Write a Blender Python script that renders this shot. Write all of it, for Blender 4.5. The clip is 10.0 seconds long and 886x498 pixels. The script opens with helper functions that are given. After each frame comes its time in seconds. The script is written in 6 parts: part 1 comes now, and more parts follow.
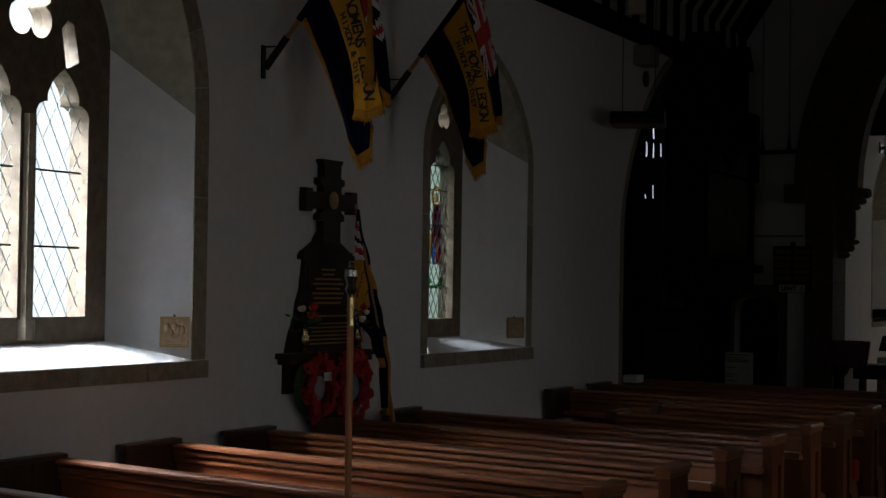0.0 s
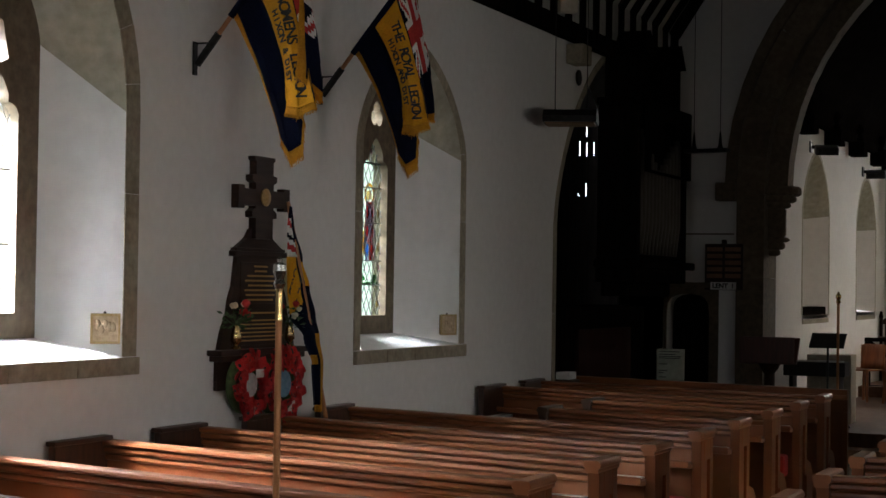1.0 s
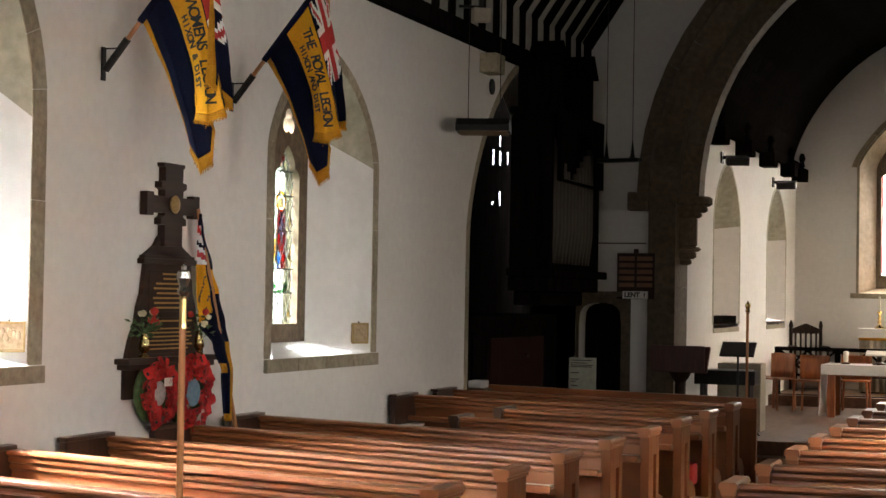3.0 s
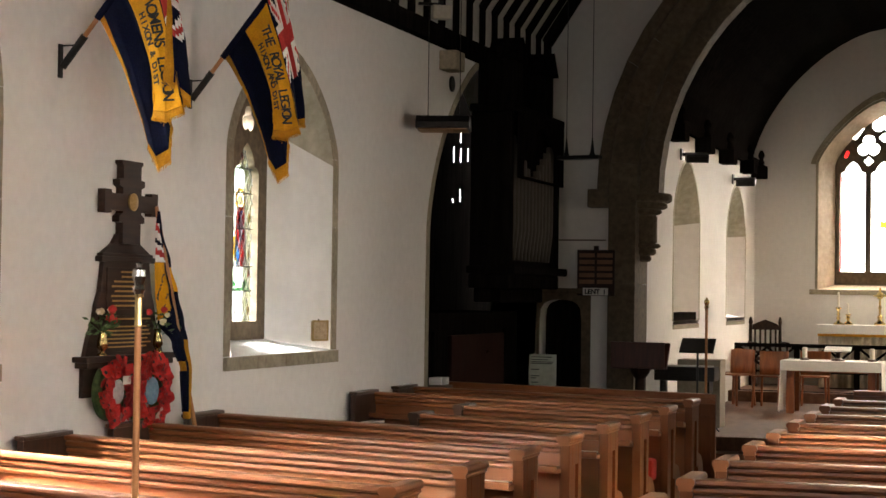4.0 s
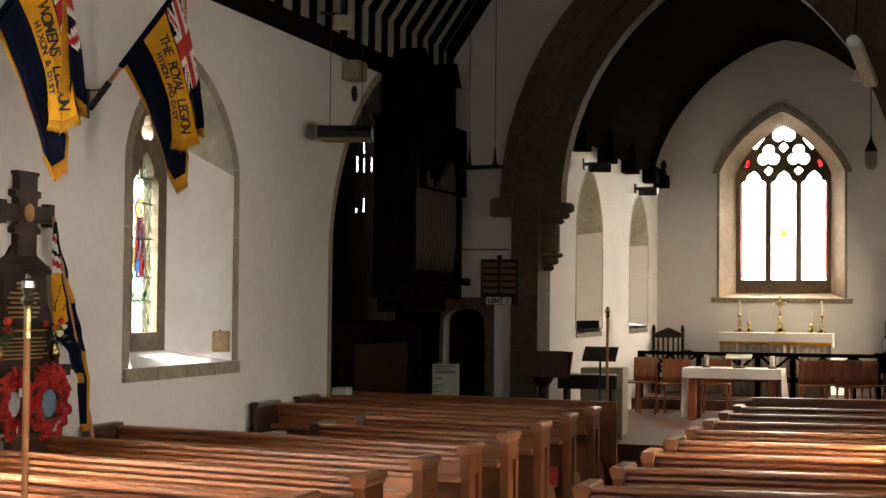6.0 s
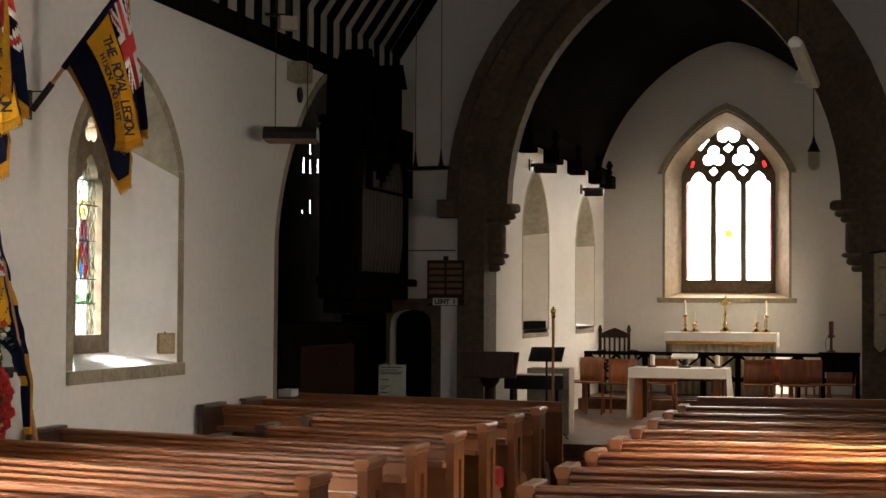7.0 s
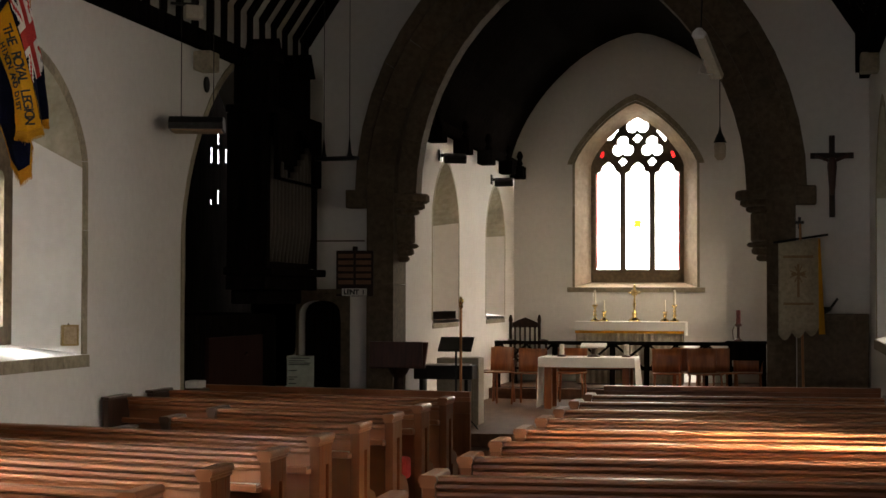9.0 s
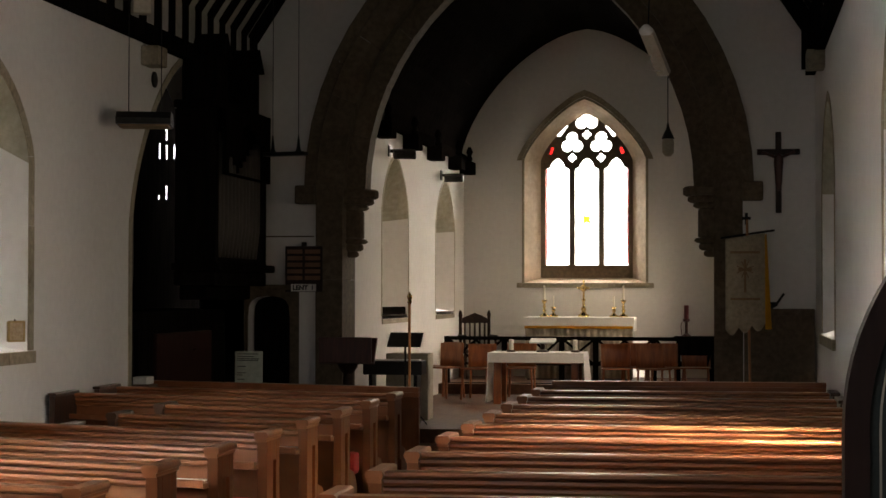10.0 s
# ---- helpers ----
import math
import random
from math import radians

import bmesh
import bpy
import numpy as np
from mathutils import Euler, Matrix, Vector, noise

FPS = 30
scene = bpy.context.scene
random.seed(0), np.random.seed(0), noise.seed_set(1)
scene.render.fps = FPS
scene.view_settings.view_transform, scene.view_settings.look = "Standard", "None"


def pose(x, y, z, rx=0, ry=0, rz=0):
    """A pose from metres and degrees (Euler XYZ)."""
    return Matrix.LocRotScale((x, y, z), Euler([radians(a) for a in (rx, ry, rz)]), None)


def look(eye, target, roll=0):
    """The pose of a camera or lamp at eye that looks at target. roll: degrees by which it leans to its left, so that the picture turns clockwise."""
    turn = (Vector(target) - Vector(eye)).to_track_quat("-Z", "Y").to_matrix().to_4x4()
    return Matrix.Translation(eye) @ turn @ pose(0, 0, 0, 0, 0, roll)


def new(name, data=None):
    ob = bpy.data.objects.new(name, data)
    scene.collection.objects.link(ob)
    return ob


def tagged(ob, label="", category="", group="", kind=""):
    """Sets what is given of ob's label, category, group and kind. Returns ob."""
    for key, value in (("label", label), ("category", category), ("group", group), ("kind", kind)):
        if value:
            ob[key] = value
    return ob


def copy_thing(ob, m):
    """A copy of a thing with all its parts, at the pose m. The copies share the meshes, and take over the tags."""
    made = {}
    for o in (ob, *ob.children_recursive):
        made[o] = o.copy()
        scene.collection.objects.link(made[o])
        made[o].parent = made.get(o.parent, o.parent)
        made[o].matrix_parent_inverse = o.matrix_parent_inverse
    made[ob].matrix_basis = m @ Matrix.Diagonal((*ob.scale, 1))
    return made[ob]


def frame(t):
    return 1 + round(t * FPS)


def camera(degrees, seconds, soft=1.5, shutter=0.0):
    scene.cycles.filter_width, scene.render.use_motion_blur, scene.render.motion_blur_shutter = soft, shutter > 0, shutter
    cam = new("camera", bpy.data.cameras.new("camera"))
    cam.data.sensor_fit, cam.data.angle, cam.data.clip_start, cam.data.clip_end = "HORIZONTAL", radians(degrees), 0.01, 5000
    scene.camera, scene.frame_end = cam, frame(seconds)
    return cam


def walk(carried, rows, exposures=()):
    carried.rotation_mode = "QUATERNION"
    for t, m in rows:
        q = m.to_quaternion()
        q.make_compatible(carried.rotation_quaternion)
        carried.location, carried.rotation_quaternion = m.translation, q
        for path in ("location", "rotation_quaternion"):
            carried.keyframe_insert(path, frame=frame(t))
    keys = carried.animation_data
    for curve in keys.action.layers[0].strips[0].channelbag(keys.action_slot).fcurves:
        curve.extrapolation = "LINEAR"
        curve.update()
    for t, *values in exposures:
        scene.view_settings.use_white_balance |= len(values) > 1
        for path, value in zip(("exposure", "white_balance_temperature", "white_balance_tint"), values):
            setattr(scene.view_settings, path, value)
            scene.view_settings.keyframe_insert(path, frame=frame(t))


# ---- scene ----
cam = camera(29.40, 10.0)
PATH = [
    (0, look((-0.242, -0.004, 1.815), (-1.9535, 3.6102, 1.9022), 0.90)),
    (0.5, look((-0.224, -0.020, 1.802), (-1.8559, 3.6307, 1.8914), 0.85)),
    (1, look((-0.203, -0.025, 1.802), (-1.7778, 3.6514, 1.8890), 0.85)),
    (1.5, look((-0.204, -0.012, 1.798), (-1.7395, 3.6798, 1.8927), 0.91)),
    (2, look((-0.193, -0.026, 1.802), (-1.6809, 3.6857, 1.9038), 0.99)),
    (2.5, look((-0.187, 0.005, 1.800), (-1.6227, 3.7368, 1.9092), 1.00)),
    (4, look((-0.161, 0.005, 1.801), (-1.4676, 3.7845, 1.9063), 0.83)),
    (4.5, look((-0.148, -0.007, 1.800), (-1.4033, 3.7891, 1.9080), 0.69)),
    (5, look((-0.140, 0.007, 1.797), (-1.3377, 3.8218, 1.9156), 0.54)),
    (5.5, look((-0.126, 0.012, 1.802), (-1.2756, 3.8410, 1.9298), 0.55)),
    (7, look((-0.088, -0.001, 1.802), (-1.0683, 3.8742, 1.9359), 0.33)),
    (7.5, look((-0.077, -0.000, 1.800), (-1.0002, 3.8894, 1.9394), 0.17)),
    (8, look((-0.063, 0.004, 1.798), (-0.9504, 3.9018, 1.9307), 0.20)),
    (8.5, look((-0.047, 0.011, 1.800), (-0.8862, 3.9198, 1.9162), 0.09)),
    (9, look((-0.030, 0.015, 1.802), (-0.8133, 3.9359, 1.9138), 0.12)),
    (9.5, look((-0.017, 0.003, 1.800), (-0.7413, 3.9350, 1.9080), 0.09)),
    (10, look((-0.006, -0.000, 1.801), (-0.6754, 3.9420, 1.9027), 0.07)),
]
walk(cam, PATH, exposures=[(0.0, -2.60, 5850, 9), (0.5, -1.80, 5950, 9), (1.0, -0.60, 6100, 10), (1.5, 0.00, 6050, 11), (2.0, 0.40, 6300, 12), (2.7, 0.75, 6550, 12), (4.0, 1.02, 6900, 13), (5.0, 1.02, 7000, 13), (6.0, 0.85, 7000, 13), (7.5, 0.55, 7000, 13), (9.0, 0.30, 7000, 13), (10.0, 0.25, 7000, 13)])

# ---- world, daylight and exposure ----
world = bpy.data.worlds.new("sky")
scene.world = world
world.use_nodes = True
wn = world.node_tree.nodes
sky = wn.new("ShaderNodeTexSky")
sky.sky_type = "NISHITA"
sky.sun_disc = False
sky.sun_elevation, sky.sun_rotation = radians(37), radians(131)
wn["Background"].inputs["Strength"].default_value = 0.12
world.node_tree.links.new(sky.outputs[0], wn["Background"].inputs["Color"])

sun_data = bpy.data.lights.new("sun", "SUN")
sun_data.energy, sun_data.angle, sun_data.color = 5.0, radians(0.6), (1.0, 0.93, 0.82)
sun_ob = new("sun", sun_data)
sun_ob.matrix_world = look((0.85, -0.75, 0.85), (0, 0, 0))


def window_light(name, eye, target, wide, high, watts, color, spread=125):
    """Sky seen through a window: an area lamp standing just outside its panes."""
    d = bpy.data.lights.new(name, "AREA")
    d.shape, d.size, d.size_y, d.energy, d.color, d.spread = "RECTANGLE", wide, high, watts, color, radians(spread)
    o = new(name, d)
    o.matrix_world = look(eye, target)
    return o


# ---- materials ----
def material(name, c1, c2, rough=0.6, metal=0.0, scale=(8, 8, 8), big=0.7, bump=0.15, detail=6.0, vary=0.0, stain=0.25, sheen=0.0, spec=0.5, bump_scale=None):
    m = bpy.data.materials.new(name)
    m.use_nodes = True
    n, l = m.node_tree.nodes, m.node_tree.links
    b = n["Principled BSDF"]
    b.inputs["Metallic"].default_value = metal
    b.inputs["Specular IOR Level"].default_value = spec
    if sheen:
        b.inputs["Sheen Weight"].default_value = sheen
    tc, mp = n.new("ShaderNodeTexCoord"), n.new("ShaderNodeMapping")
    mp.inputs["Scale"].default_value = scale
    l.new(tc.outputs["Object"], mp.inputs["Vector"])
    fine, large = n.new("ShaderNodeTexNoise"), n.new("ShaderNodeTexNoise")
    fine.inputs["Scale"].default_value, fine.inputs["Detail"].default_value = 1.0, detail
    large.inputs["Scale"].default_value, large.inputs["Detail"].default_value = big, 4.0
    l.new(mp.outputs[0], fine.inputs["Vector"])
    l.new(tc.outputs["Object"], large.inputs["Vector"])
    ramp = n.new("ShaderNodeValToRGB")
    ramp.color_ramp.elements[0].position, ramp.color_ramp.elements[1].position = 0.32, 0.68
    ramp.color_ramp.elements[0].color, ramp.color_ramp.elements[1].color = (*c1, 1), (*c2, 1)
    l.new(fine.outputs["Fac"], ramp.inputs["Fac"])
    mix = n.new("ShaderNodeMix")
    mix.data_type, mix.blend_type = "RGBA", "MULTIPLY"
    mix.inputs["Factor"].default_value = stain
    ramp2 = n.new("ShaderNodeValToRGB")
    ramp2.color_ramp.elements[0].position, ramp2.color_ramp.elements[1].position = 0.35, 0.62
    ramp2.color_ramp.elements[0].color = (0.45, 0.42, 0.38, 1)
    l.new(large.outputs["Fac"], ramp2.inputs["Fac"])
    l.new(ramp.outputs[0], mix.inputs["A"])
    l.new(ramp2.outputs[0], mix.inputs["B"])
    out = mix.outputs["Result"]
    if vary:
        info, hsv, mr = n.new("ShaderNodeObjectInfo"), n.new("ShaderNodeHueSaturation"), n.new("ShaderNodeMapRange")
        mr.inputs["To Min"].default_value, mr.inputs["To Max"].default_value = 1 - vary, 1 + vary
        l.new(info.outputs["Random"], mr.inputs["Value"])
        l.new(mr.outputs[0], hsv.inputs["Value"])
        l.new(out, hsv.inputs["Color"])
        out = hsv.outputs[0]
    l.new(out, b.inputs["Base Color"])
    rr = n.new("ShaderNodeMapRange")
    rr.inputs["To Min"].default_value, rr.inputs["To Max"].default_value = max(rough - 0.1, 0.03), min(rough + 0.12, 1)
    l.new(large.outputs["Fac"], rr.inputs["Value"])
    l.new(rr.outputs[0], b.inputs["Roughness"])
    if bump:
        bp = n.new("ShaderNodeBump")
        bp.inputs["Strength"].default_value, bp.inputs["Distance"].default_value = bump, 0.01
        l.new(fine.outputs["Fac"], bp.inputs["Height"])
        l.new(bp.outputs[0], b.inputs["Normal"])
    return m


def pane_material(name, tint, gloss=0.12):
    m = bpy.data.materials.new(name)
    m.use_nodes = True
    n, l = m.node_tree.nodes, m.node_tree.links
    n.remove(n["Principled BSDF"])
    tr, gl, mx = n.new("ShaderNodeBsdfTransparent"), n.new("ShaderNodeBsdfGlossy"), n.new("ShaderNodeMixShader")
    noi, rp = n.new("ShaderNodeTexNoise"), n.new("ShaderNodeValToRGB")
    noi.inputs["Scale"].default_value = 9
    rp.color_ramp.elements[0].color = (*[c * 0.72 for c in tint], 1)
    rp.color_ramp.elements[1].color = (*tint, 1)
    l.new(noi.outputs["Fac"], rp.inputs["Fac"])
    l.new(rp.outputs[0], tr.inputs["Color"])
    gl.inputs["Roughness"].default_value = 0.15
    mx.inputs[0].default_value = gloss * 0.3
    l.new(tr.outputs[0], mx.inputs[1])
    l.new(gl.outputs[0], mx.inputs[2])
    l.new(mx.outputs[0], n["Material Output"].inputs["Surface"])
    return m


PLASTER = material("plaster", (0.725, 0.705, 0.675), (0.77, 0.75, 0.72), 0.85, scale=(14, 14, 14), big=0.5, bump=0.07, stain=0.16)
REVEAL = material("reveal plaster", (0.82, 0.82, 0.81), (0.88, 0.88, 0.87), 0.85, scale=(10, 10, 10), big=1.2, bump=0.15, stain=0.18)
STONE = material("dressed stone", (0.27, 0.232, 0.165), (0.40, 0.345, 0.25), 0.85, scale=(22, 22, 22), big=2.0, bump=0.45, vary=0.13, stain=0.5)
SOFFIT = material("pale olive soffit stone", (0.40, 0.38, 0.29), (0.52, 0.50, 0.40), 0.85, scale=(14, 14, 14), big=1.6, bump=0.3, stain=0.4)
# browner and darker than STONE; holds the backlit shade on window tracery
DARKSTONE = material("dark brown stone", (0.10, 0.074, 0.047), (0.17, 0.127, 0.082), 0.9, scale=(18, 18, 18), big=1.4, bump=0.5, vary=0.15, stain=0.5)
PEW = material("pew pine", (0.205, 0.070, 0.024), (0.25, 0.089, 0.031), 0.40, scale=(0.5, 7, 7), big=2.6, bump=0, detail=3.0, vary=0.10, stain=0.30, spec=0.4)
# PEW darkened for uprights: the pew ends' shadow is in the colour
PEWV = material("shaded upright pine", (0.125, 0.038, 0.011), (0.18, 0.057, 0.017), 0.42, scale=(16, 16, 0.9), big=1.7, bump=0, detail=3.0, vary=0.12, stain=0.34, spec=0.25)
DARKPEW = material("dark stained wood", (0.035, 0.016, 0.010), (0.075, 0.033, 0.018), 0.42, scale=(30, 30, 2.5), big=1.6, bump=0.08, vary=0.1, stain=0.4)
OAK = material("dark oak", (0.015, 0.0065, 0.004), (0.038, 0.017, 0.0095), 0.5, spec=0.25, scale=(26, 3, 26), big=2.0, bump=0.12, stain=0.4)
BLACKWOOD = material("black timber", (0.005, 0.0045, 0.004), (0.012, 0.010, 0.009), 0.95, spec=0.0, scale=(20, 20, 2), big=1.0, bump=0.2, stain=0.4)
ROOFPLASTER = material("roof plaster", (0.34, 0.325, 0.30), (0.43, 0.415, 0.385), 0.9, scale=(10, 10, 10), stain=0.35)
FLOOR = material("floor boards", (0.07, 0.045, 0.028), (0.12, 0.08, 0.05), 0.5, scale=(3, 30, 3), big=0.9, bump=0.1, vary=0.1, stain=0.4, spec=0.2)
TILE = material("red floor tile", (0.085, 0.043, 0.026), (0.14, 0.075, 0.045), 0.6, scale=(12, 12, 12), big=0.8, bump=0.08, vary=0.14, stain=0.4, spec=0.15)
REDWOOD = material("dark red lectern wood", (0.045, 0.012, 0.008), (0.085, 0.022, 0.014), 0.4, scale=(30, 30, 3), bump=0.05)
IRON = material("black iron", (0.010, 0.010, 0.010), (0.022, 0.021, 0.020), 0.45, 0.6, scale=(40, 40, 40), bump=0.1)
BRASS = material("brass", (0.65, 0.45, 0.17), (0.80, 0.60, 0.27), 0.22, 1.0, scale=(30, 30, 30), bump=0.03, stain=0.3)
SILVER = material("silver plate", (0.62, 0.60, 0.55), (0.78, 0.76, 0.70), 0.2, 1.0, scale=(30, 30, 30), bump=0.03, stain=0.3)
WAND = material("turned wand wood", (0.36, 0.15, 0.055), (0.50, 0.23, 0.09), 0.35, scale=(50, 50, 2), bump=0.04)
NAVY = material("navy cloth", (0.002, 0.003, 0.011), (0.004, 0.006, 0.022), 0.8, scale=(120, 120, 120), big=4, bump=0.2, spec=0.08)
GOLD = material("gold cloth", (0.62, 0.27, 0.008), (0.76, 0.37, 0.015), 0.75, scale=(110, 110, 110), big=5, bump=0.25, stain=0.35, spec=0.2)
FRINGE = material("gold fringe", (0.42, 0.18, 0.012), (0.66, 0.31, 0.025), 0.85, scale=(160, 160, 160), big=9, bump=0.8, stain=0.4, spec=0.15)
REDCLOTH = material("red cloth", (0.45, 0.02, 0.02), (0.60, 0.04, 0.035), 0.75, scale=(90, 90, 90), bump=0.2)
WHITECLOTH = material("white linen", (0.72, 0.71, 0.69), (0.82, 0.81, 0.79), 0.85, scale=(80, 80, 80), big=3, bump=0.2, sheen=0.2, stain=0.12)
CREAM = material("cream damask", (0.30, 0.25, 0.17), (0.42, 0.36, 0.26), 0.8, scale=(26, 26, 26), big=3, bump=0.3, stain=0.3)
FRONTAL = material("altar frontal cloth", (0.30, 0.26, 0.20), (0.46, 0.41, 0.33), 0.85, scale=(60, 60, 12), big=3, bump=0.3, stain=0.4)
POPPY = material("poppy paper", (0.34, 0.008, 0.008), (0.55, 0.02, 0.018), 0.7, scale=(60, 60, 60), bump=0.2, vary=0.25)
BLACKP = material("black plastic", (0.010, 0.010, 0.011), (0.020, 0.020, 0.021), 0.35, scale=(30, 30, 30), bump=0.03)
LEAF = material("leaf green", (0.03, 0.07, 0.02), (0.07, 0.13, 0.04), 0.6, scale=(50, 50, 50), bump=0.1)
PETAL = material("cream petals", (0.68, 0.62, 0.42), (0.80, 0.75, 0.58), 0.7, scale=(60, 60, 60), bump=0.1)
PAPER = material("white paper", (0.70, 0.69, 0.66), (0.80, 0.79, 0.76), 0.8, scale=(40, 40, 40), bump=0.03)
PALEBOX = material("pale buff casing", (0.40, 0.35, 0.27), (0.48, 0.43, 0.34), 0.6, scale=(30, 30, 30), bump=0.05)
INK = material("black ink", (0.012, 0.012, 0.014), (0.02, 0.02, 0.022), 0.6, scale=(30, 30, 30), bump=0)
GILT = material("gilt lettering", (0.40, 0.25, 0.09), (0.58, 0.38, 0.16), 0.45, 0.6, scale=(80, 80, 80), bump=0)
CHAIRWOOD = material("varnished chair plywood", (0.20, 0.062, 0.018), (0.32, 0.105, 0.032), 0.35, scale=(30, 30, 3), big=2, bump=0.03, vary=0.08)
WAX = material("candle wax", (0.76, 0.72, 0.62), (0.84, 0.80, 0.71), 0.5, scale=(20, 20, 20), bump=0.02)
RELIEF = material("carved limestone plaque", (0.36, 0.26, 0.15), (0.52, 0.40, 0.26), 0.8, scale=(40, 40, 40), bump=0.4)
LEAD = material("lead came", (0.05, 0.05, 0.05), (0.10, 0.10, 0.10), 0.6, 0.5, scale=(40, 40, 40), bump=0.1)
CLEARPANE = pane_material("clear quarry glass", (0.95, 0.97, 0.96))
GREENPANE = pane_material("greenish quarry glass", (0.46, 0.51, 0.45))
DULLPANE = pane_material("dull shaded glass", (0.10, 0.085, 0.07))
REDPANE = pane_material("ruby glass", (0.62, 0.08, 0.08))
BLUEPANE = pane_material("blue glass", (0.16, 0.36, 0.75))
GOLDPANE = pane_material("amber glass", (0.88, 0.60, 0.12))
GRNPANE = pane_material("green glass", (0.25, 0.60, 0.28))
FLESHPANE = pane_material("pale amber glass", (0.90, 0.72, 0.45))


# ---- mesh helpers ----
def part(name, bm, mat, parent=None, label="", smooth=False):
    me = bpy.data.meshes.new(name)
    bmesh.ops.recalc_face_normals(bm, faces=bm.faces)
    bm.to_mesh(me)
    bm.free()
    me.materials.append(mat)
    if smooth:
        for p in me.polygons:
            p.use_smooth = True
    ob = new(name, me)
    if parent:
        ob.parent = parent
    if label:
        ob["label"] = label
    return ob


def thing(name, label, category, at=(0, 0, 0), group="", kind="", turn=0.0):
    e = new(name)
    e.empty_display_size = 0.1
    e.matrix_basis = pose(*at, 0, 0, turn)
    return tagged(e, label, category, group, kind)


def box(bm, x0, x1, y0, y1, z0, z1, bevel=0.0):
    v = [bm.verts.new(p) for p in ((x0, y0, z0), (x1, y0, z0), (x1, y1, z0), (x0, y1, z0), (x0, y0, z1), (x1, y0, z1), (x1, y1, z1), (x0, y1, z1))]
    f = [bm.faces.new([v[i] for i in q]) for q in ((0, 3, 2, 1), (4, 5, 6, 7), (0, 1, 5, 4), (1, 2, 6, 5), (2, 3, 7, 6), (3, 0, 4, 7))]
    if bevel:
        bmesh.ops.bevel(bm, geom=list({e for q in f for e in q.edges}), offset=bevel, segments=2, affect="EDGES", profile=0.6)
    return bm


def boxes(*rows, bevel=0.0):
    bm = bmesh.new()
    for r in rows:
        box(bm, *r, bevel=bevel)
    return bm


def prism(bm, pts, to, d0, d1):
    """A polygon of (u, z) points drawn out from depth d0 to d1; to() lays u, z, d into the world."""
    a = [bm.verts.new(to(u, z, d0)) for u, z in pts]
    b = [bm.verts.new(to(u, z, d1)) for u, z in pts]
    bm.faces.new(a)
    bm.faces.new(b[::-1])
    for i in range(len(pts)):
        j = (i + 1) % len(pts)
        bm.faces.new((a[i], b[i], b[j], a[j]))
    return bm


def lathe(rows, at=(0, 0, 0), n=16, bm=None):
    """A turned body from rows of (radius, height)."""
    bm = bm or bmesh.new()
    rings = []
    for r, z in rows:
        rings.append([bm.verts.new((at[0] + r * math.cos(2 * math.pi * i / n), at[1] + r * math.sin(2 * math.pi * i / n), at[2] + z)) for i in range(n)])
    for p, q in zip(rings, rings[1:]):
        for i in range(n):
            bm.faces.new((p[i], p[(i + 1) % n], q[(i + 1) % n], q[i]))
    bm.faces.new(rings[0][::-1])
    bm.faces.new(rings[-1])
    return bm


def rod(bm, a, b, r, n=8, r2=None):
    a, b = Vector(a), Vector(b)
    d = (b - a).normalized()
    s = d.orthogonal().normalized()
    t = d.cross(s)
    r2 = r if r2 is None else r2
    p = [bm.verts.new(a + r * (math.cos(2 * math.pi * i / n) * s + math.sin(2 * math.pi * i / n) * t)) for i in range(n)]
    q = [bm.verts.new(b + r2 * (math.cos(2 * math.pi * i / n) * s + math.sin(2 * math.pi * i / n) * t)) for i in range(n)]
    for i in range(n):
        bm.faces.new((p[i], p[(i + 1) % n], q[(i + 1) % n], q[i]))
    bm.faces.new(p[::-1])
    bm.faces.new(q)
    return bm


def bar(bm, a, b, wide, thick, up=(0, 0, 1)):
    """A straight squared bar from a to b."""
    a, b = Vector(a), Vector(b)
    d = (b - a).normalized()
    s = d.cross(Vector(up)).normalized() * wide / 2
    t = s.cross(d).normalized() * thick / 2
    p = [bm.verts.new(a + i * s + j * t) for i, j in ((-1, -1), (1, -1), (1, 1), (-1, 1))]
    q = [bm.verts.new(b + i * s + j * t) for i, j in ((-1, -1), (1, -1), (1, 1), (-1, 1))]
    for i in range(4):
        bm.faces.new((p[i], p[(i + 1) % 4], q[(i + 1) % 4], q[i]))
    bm.faces.new(p[::-1])
    bm.faces.new(q)
    return bm


def arch_top(u, a, h, p=1.6):
    """Height of a pointed arch over its springing at u from its middle."""
    k = min(abs(u) / a, 1)
    if h < a * 1.05:
        return h * (1 - k**p) ** (1 / p)
    r = (a * a + h * h) / (2 * a)
    return math.sqrt(max(r * r - (abs(u) + r - a) ** 2, 0))


def arch_line(c, a, z0, zs, h, n=24, p=1.6):
    """An arched opening's outline from its left foot over the apex to its right foot."""
    pts = [(c - a, z0), (c - a, z0 + (zs - z0) / 3), (c - a, z0 + 2 * (zs - z0) / 3)]
    for i in range(n + 1):
        u = -a * math.cos(math.pi * i / n)
        pts.append((c + u, zs + arch_top(u, a, h, p)))
    return pts + [(c + a, z0 + 2 * (zs - z0) / 3), (c + a, z0 + (zs - z0) / 3), (c + a, z0)]


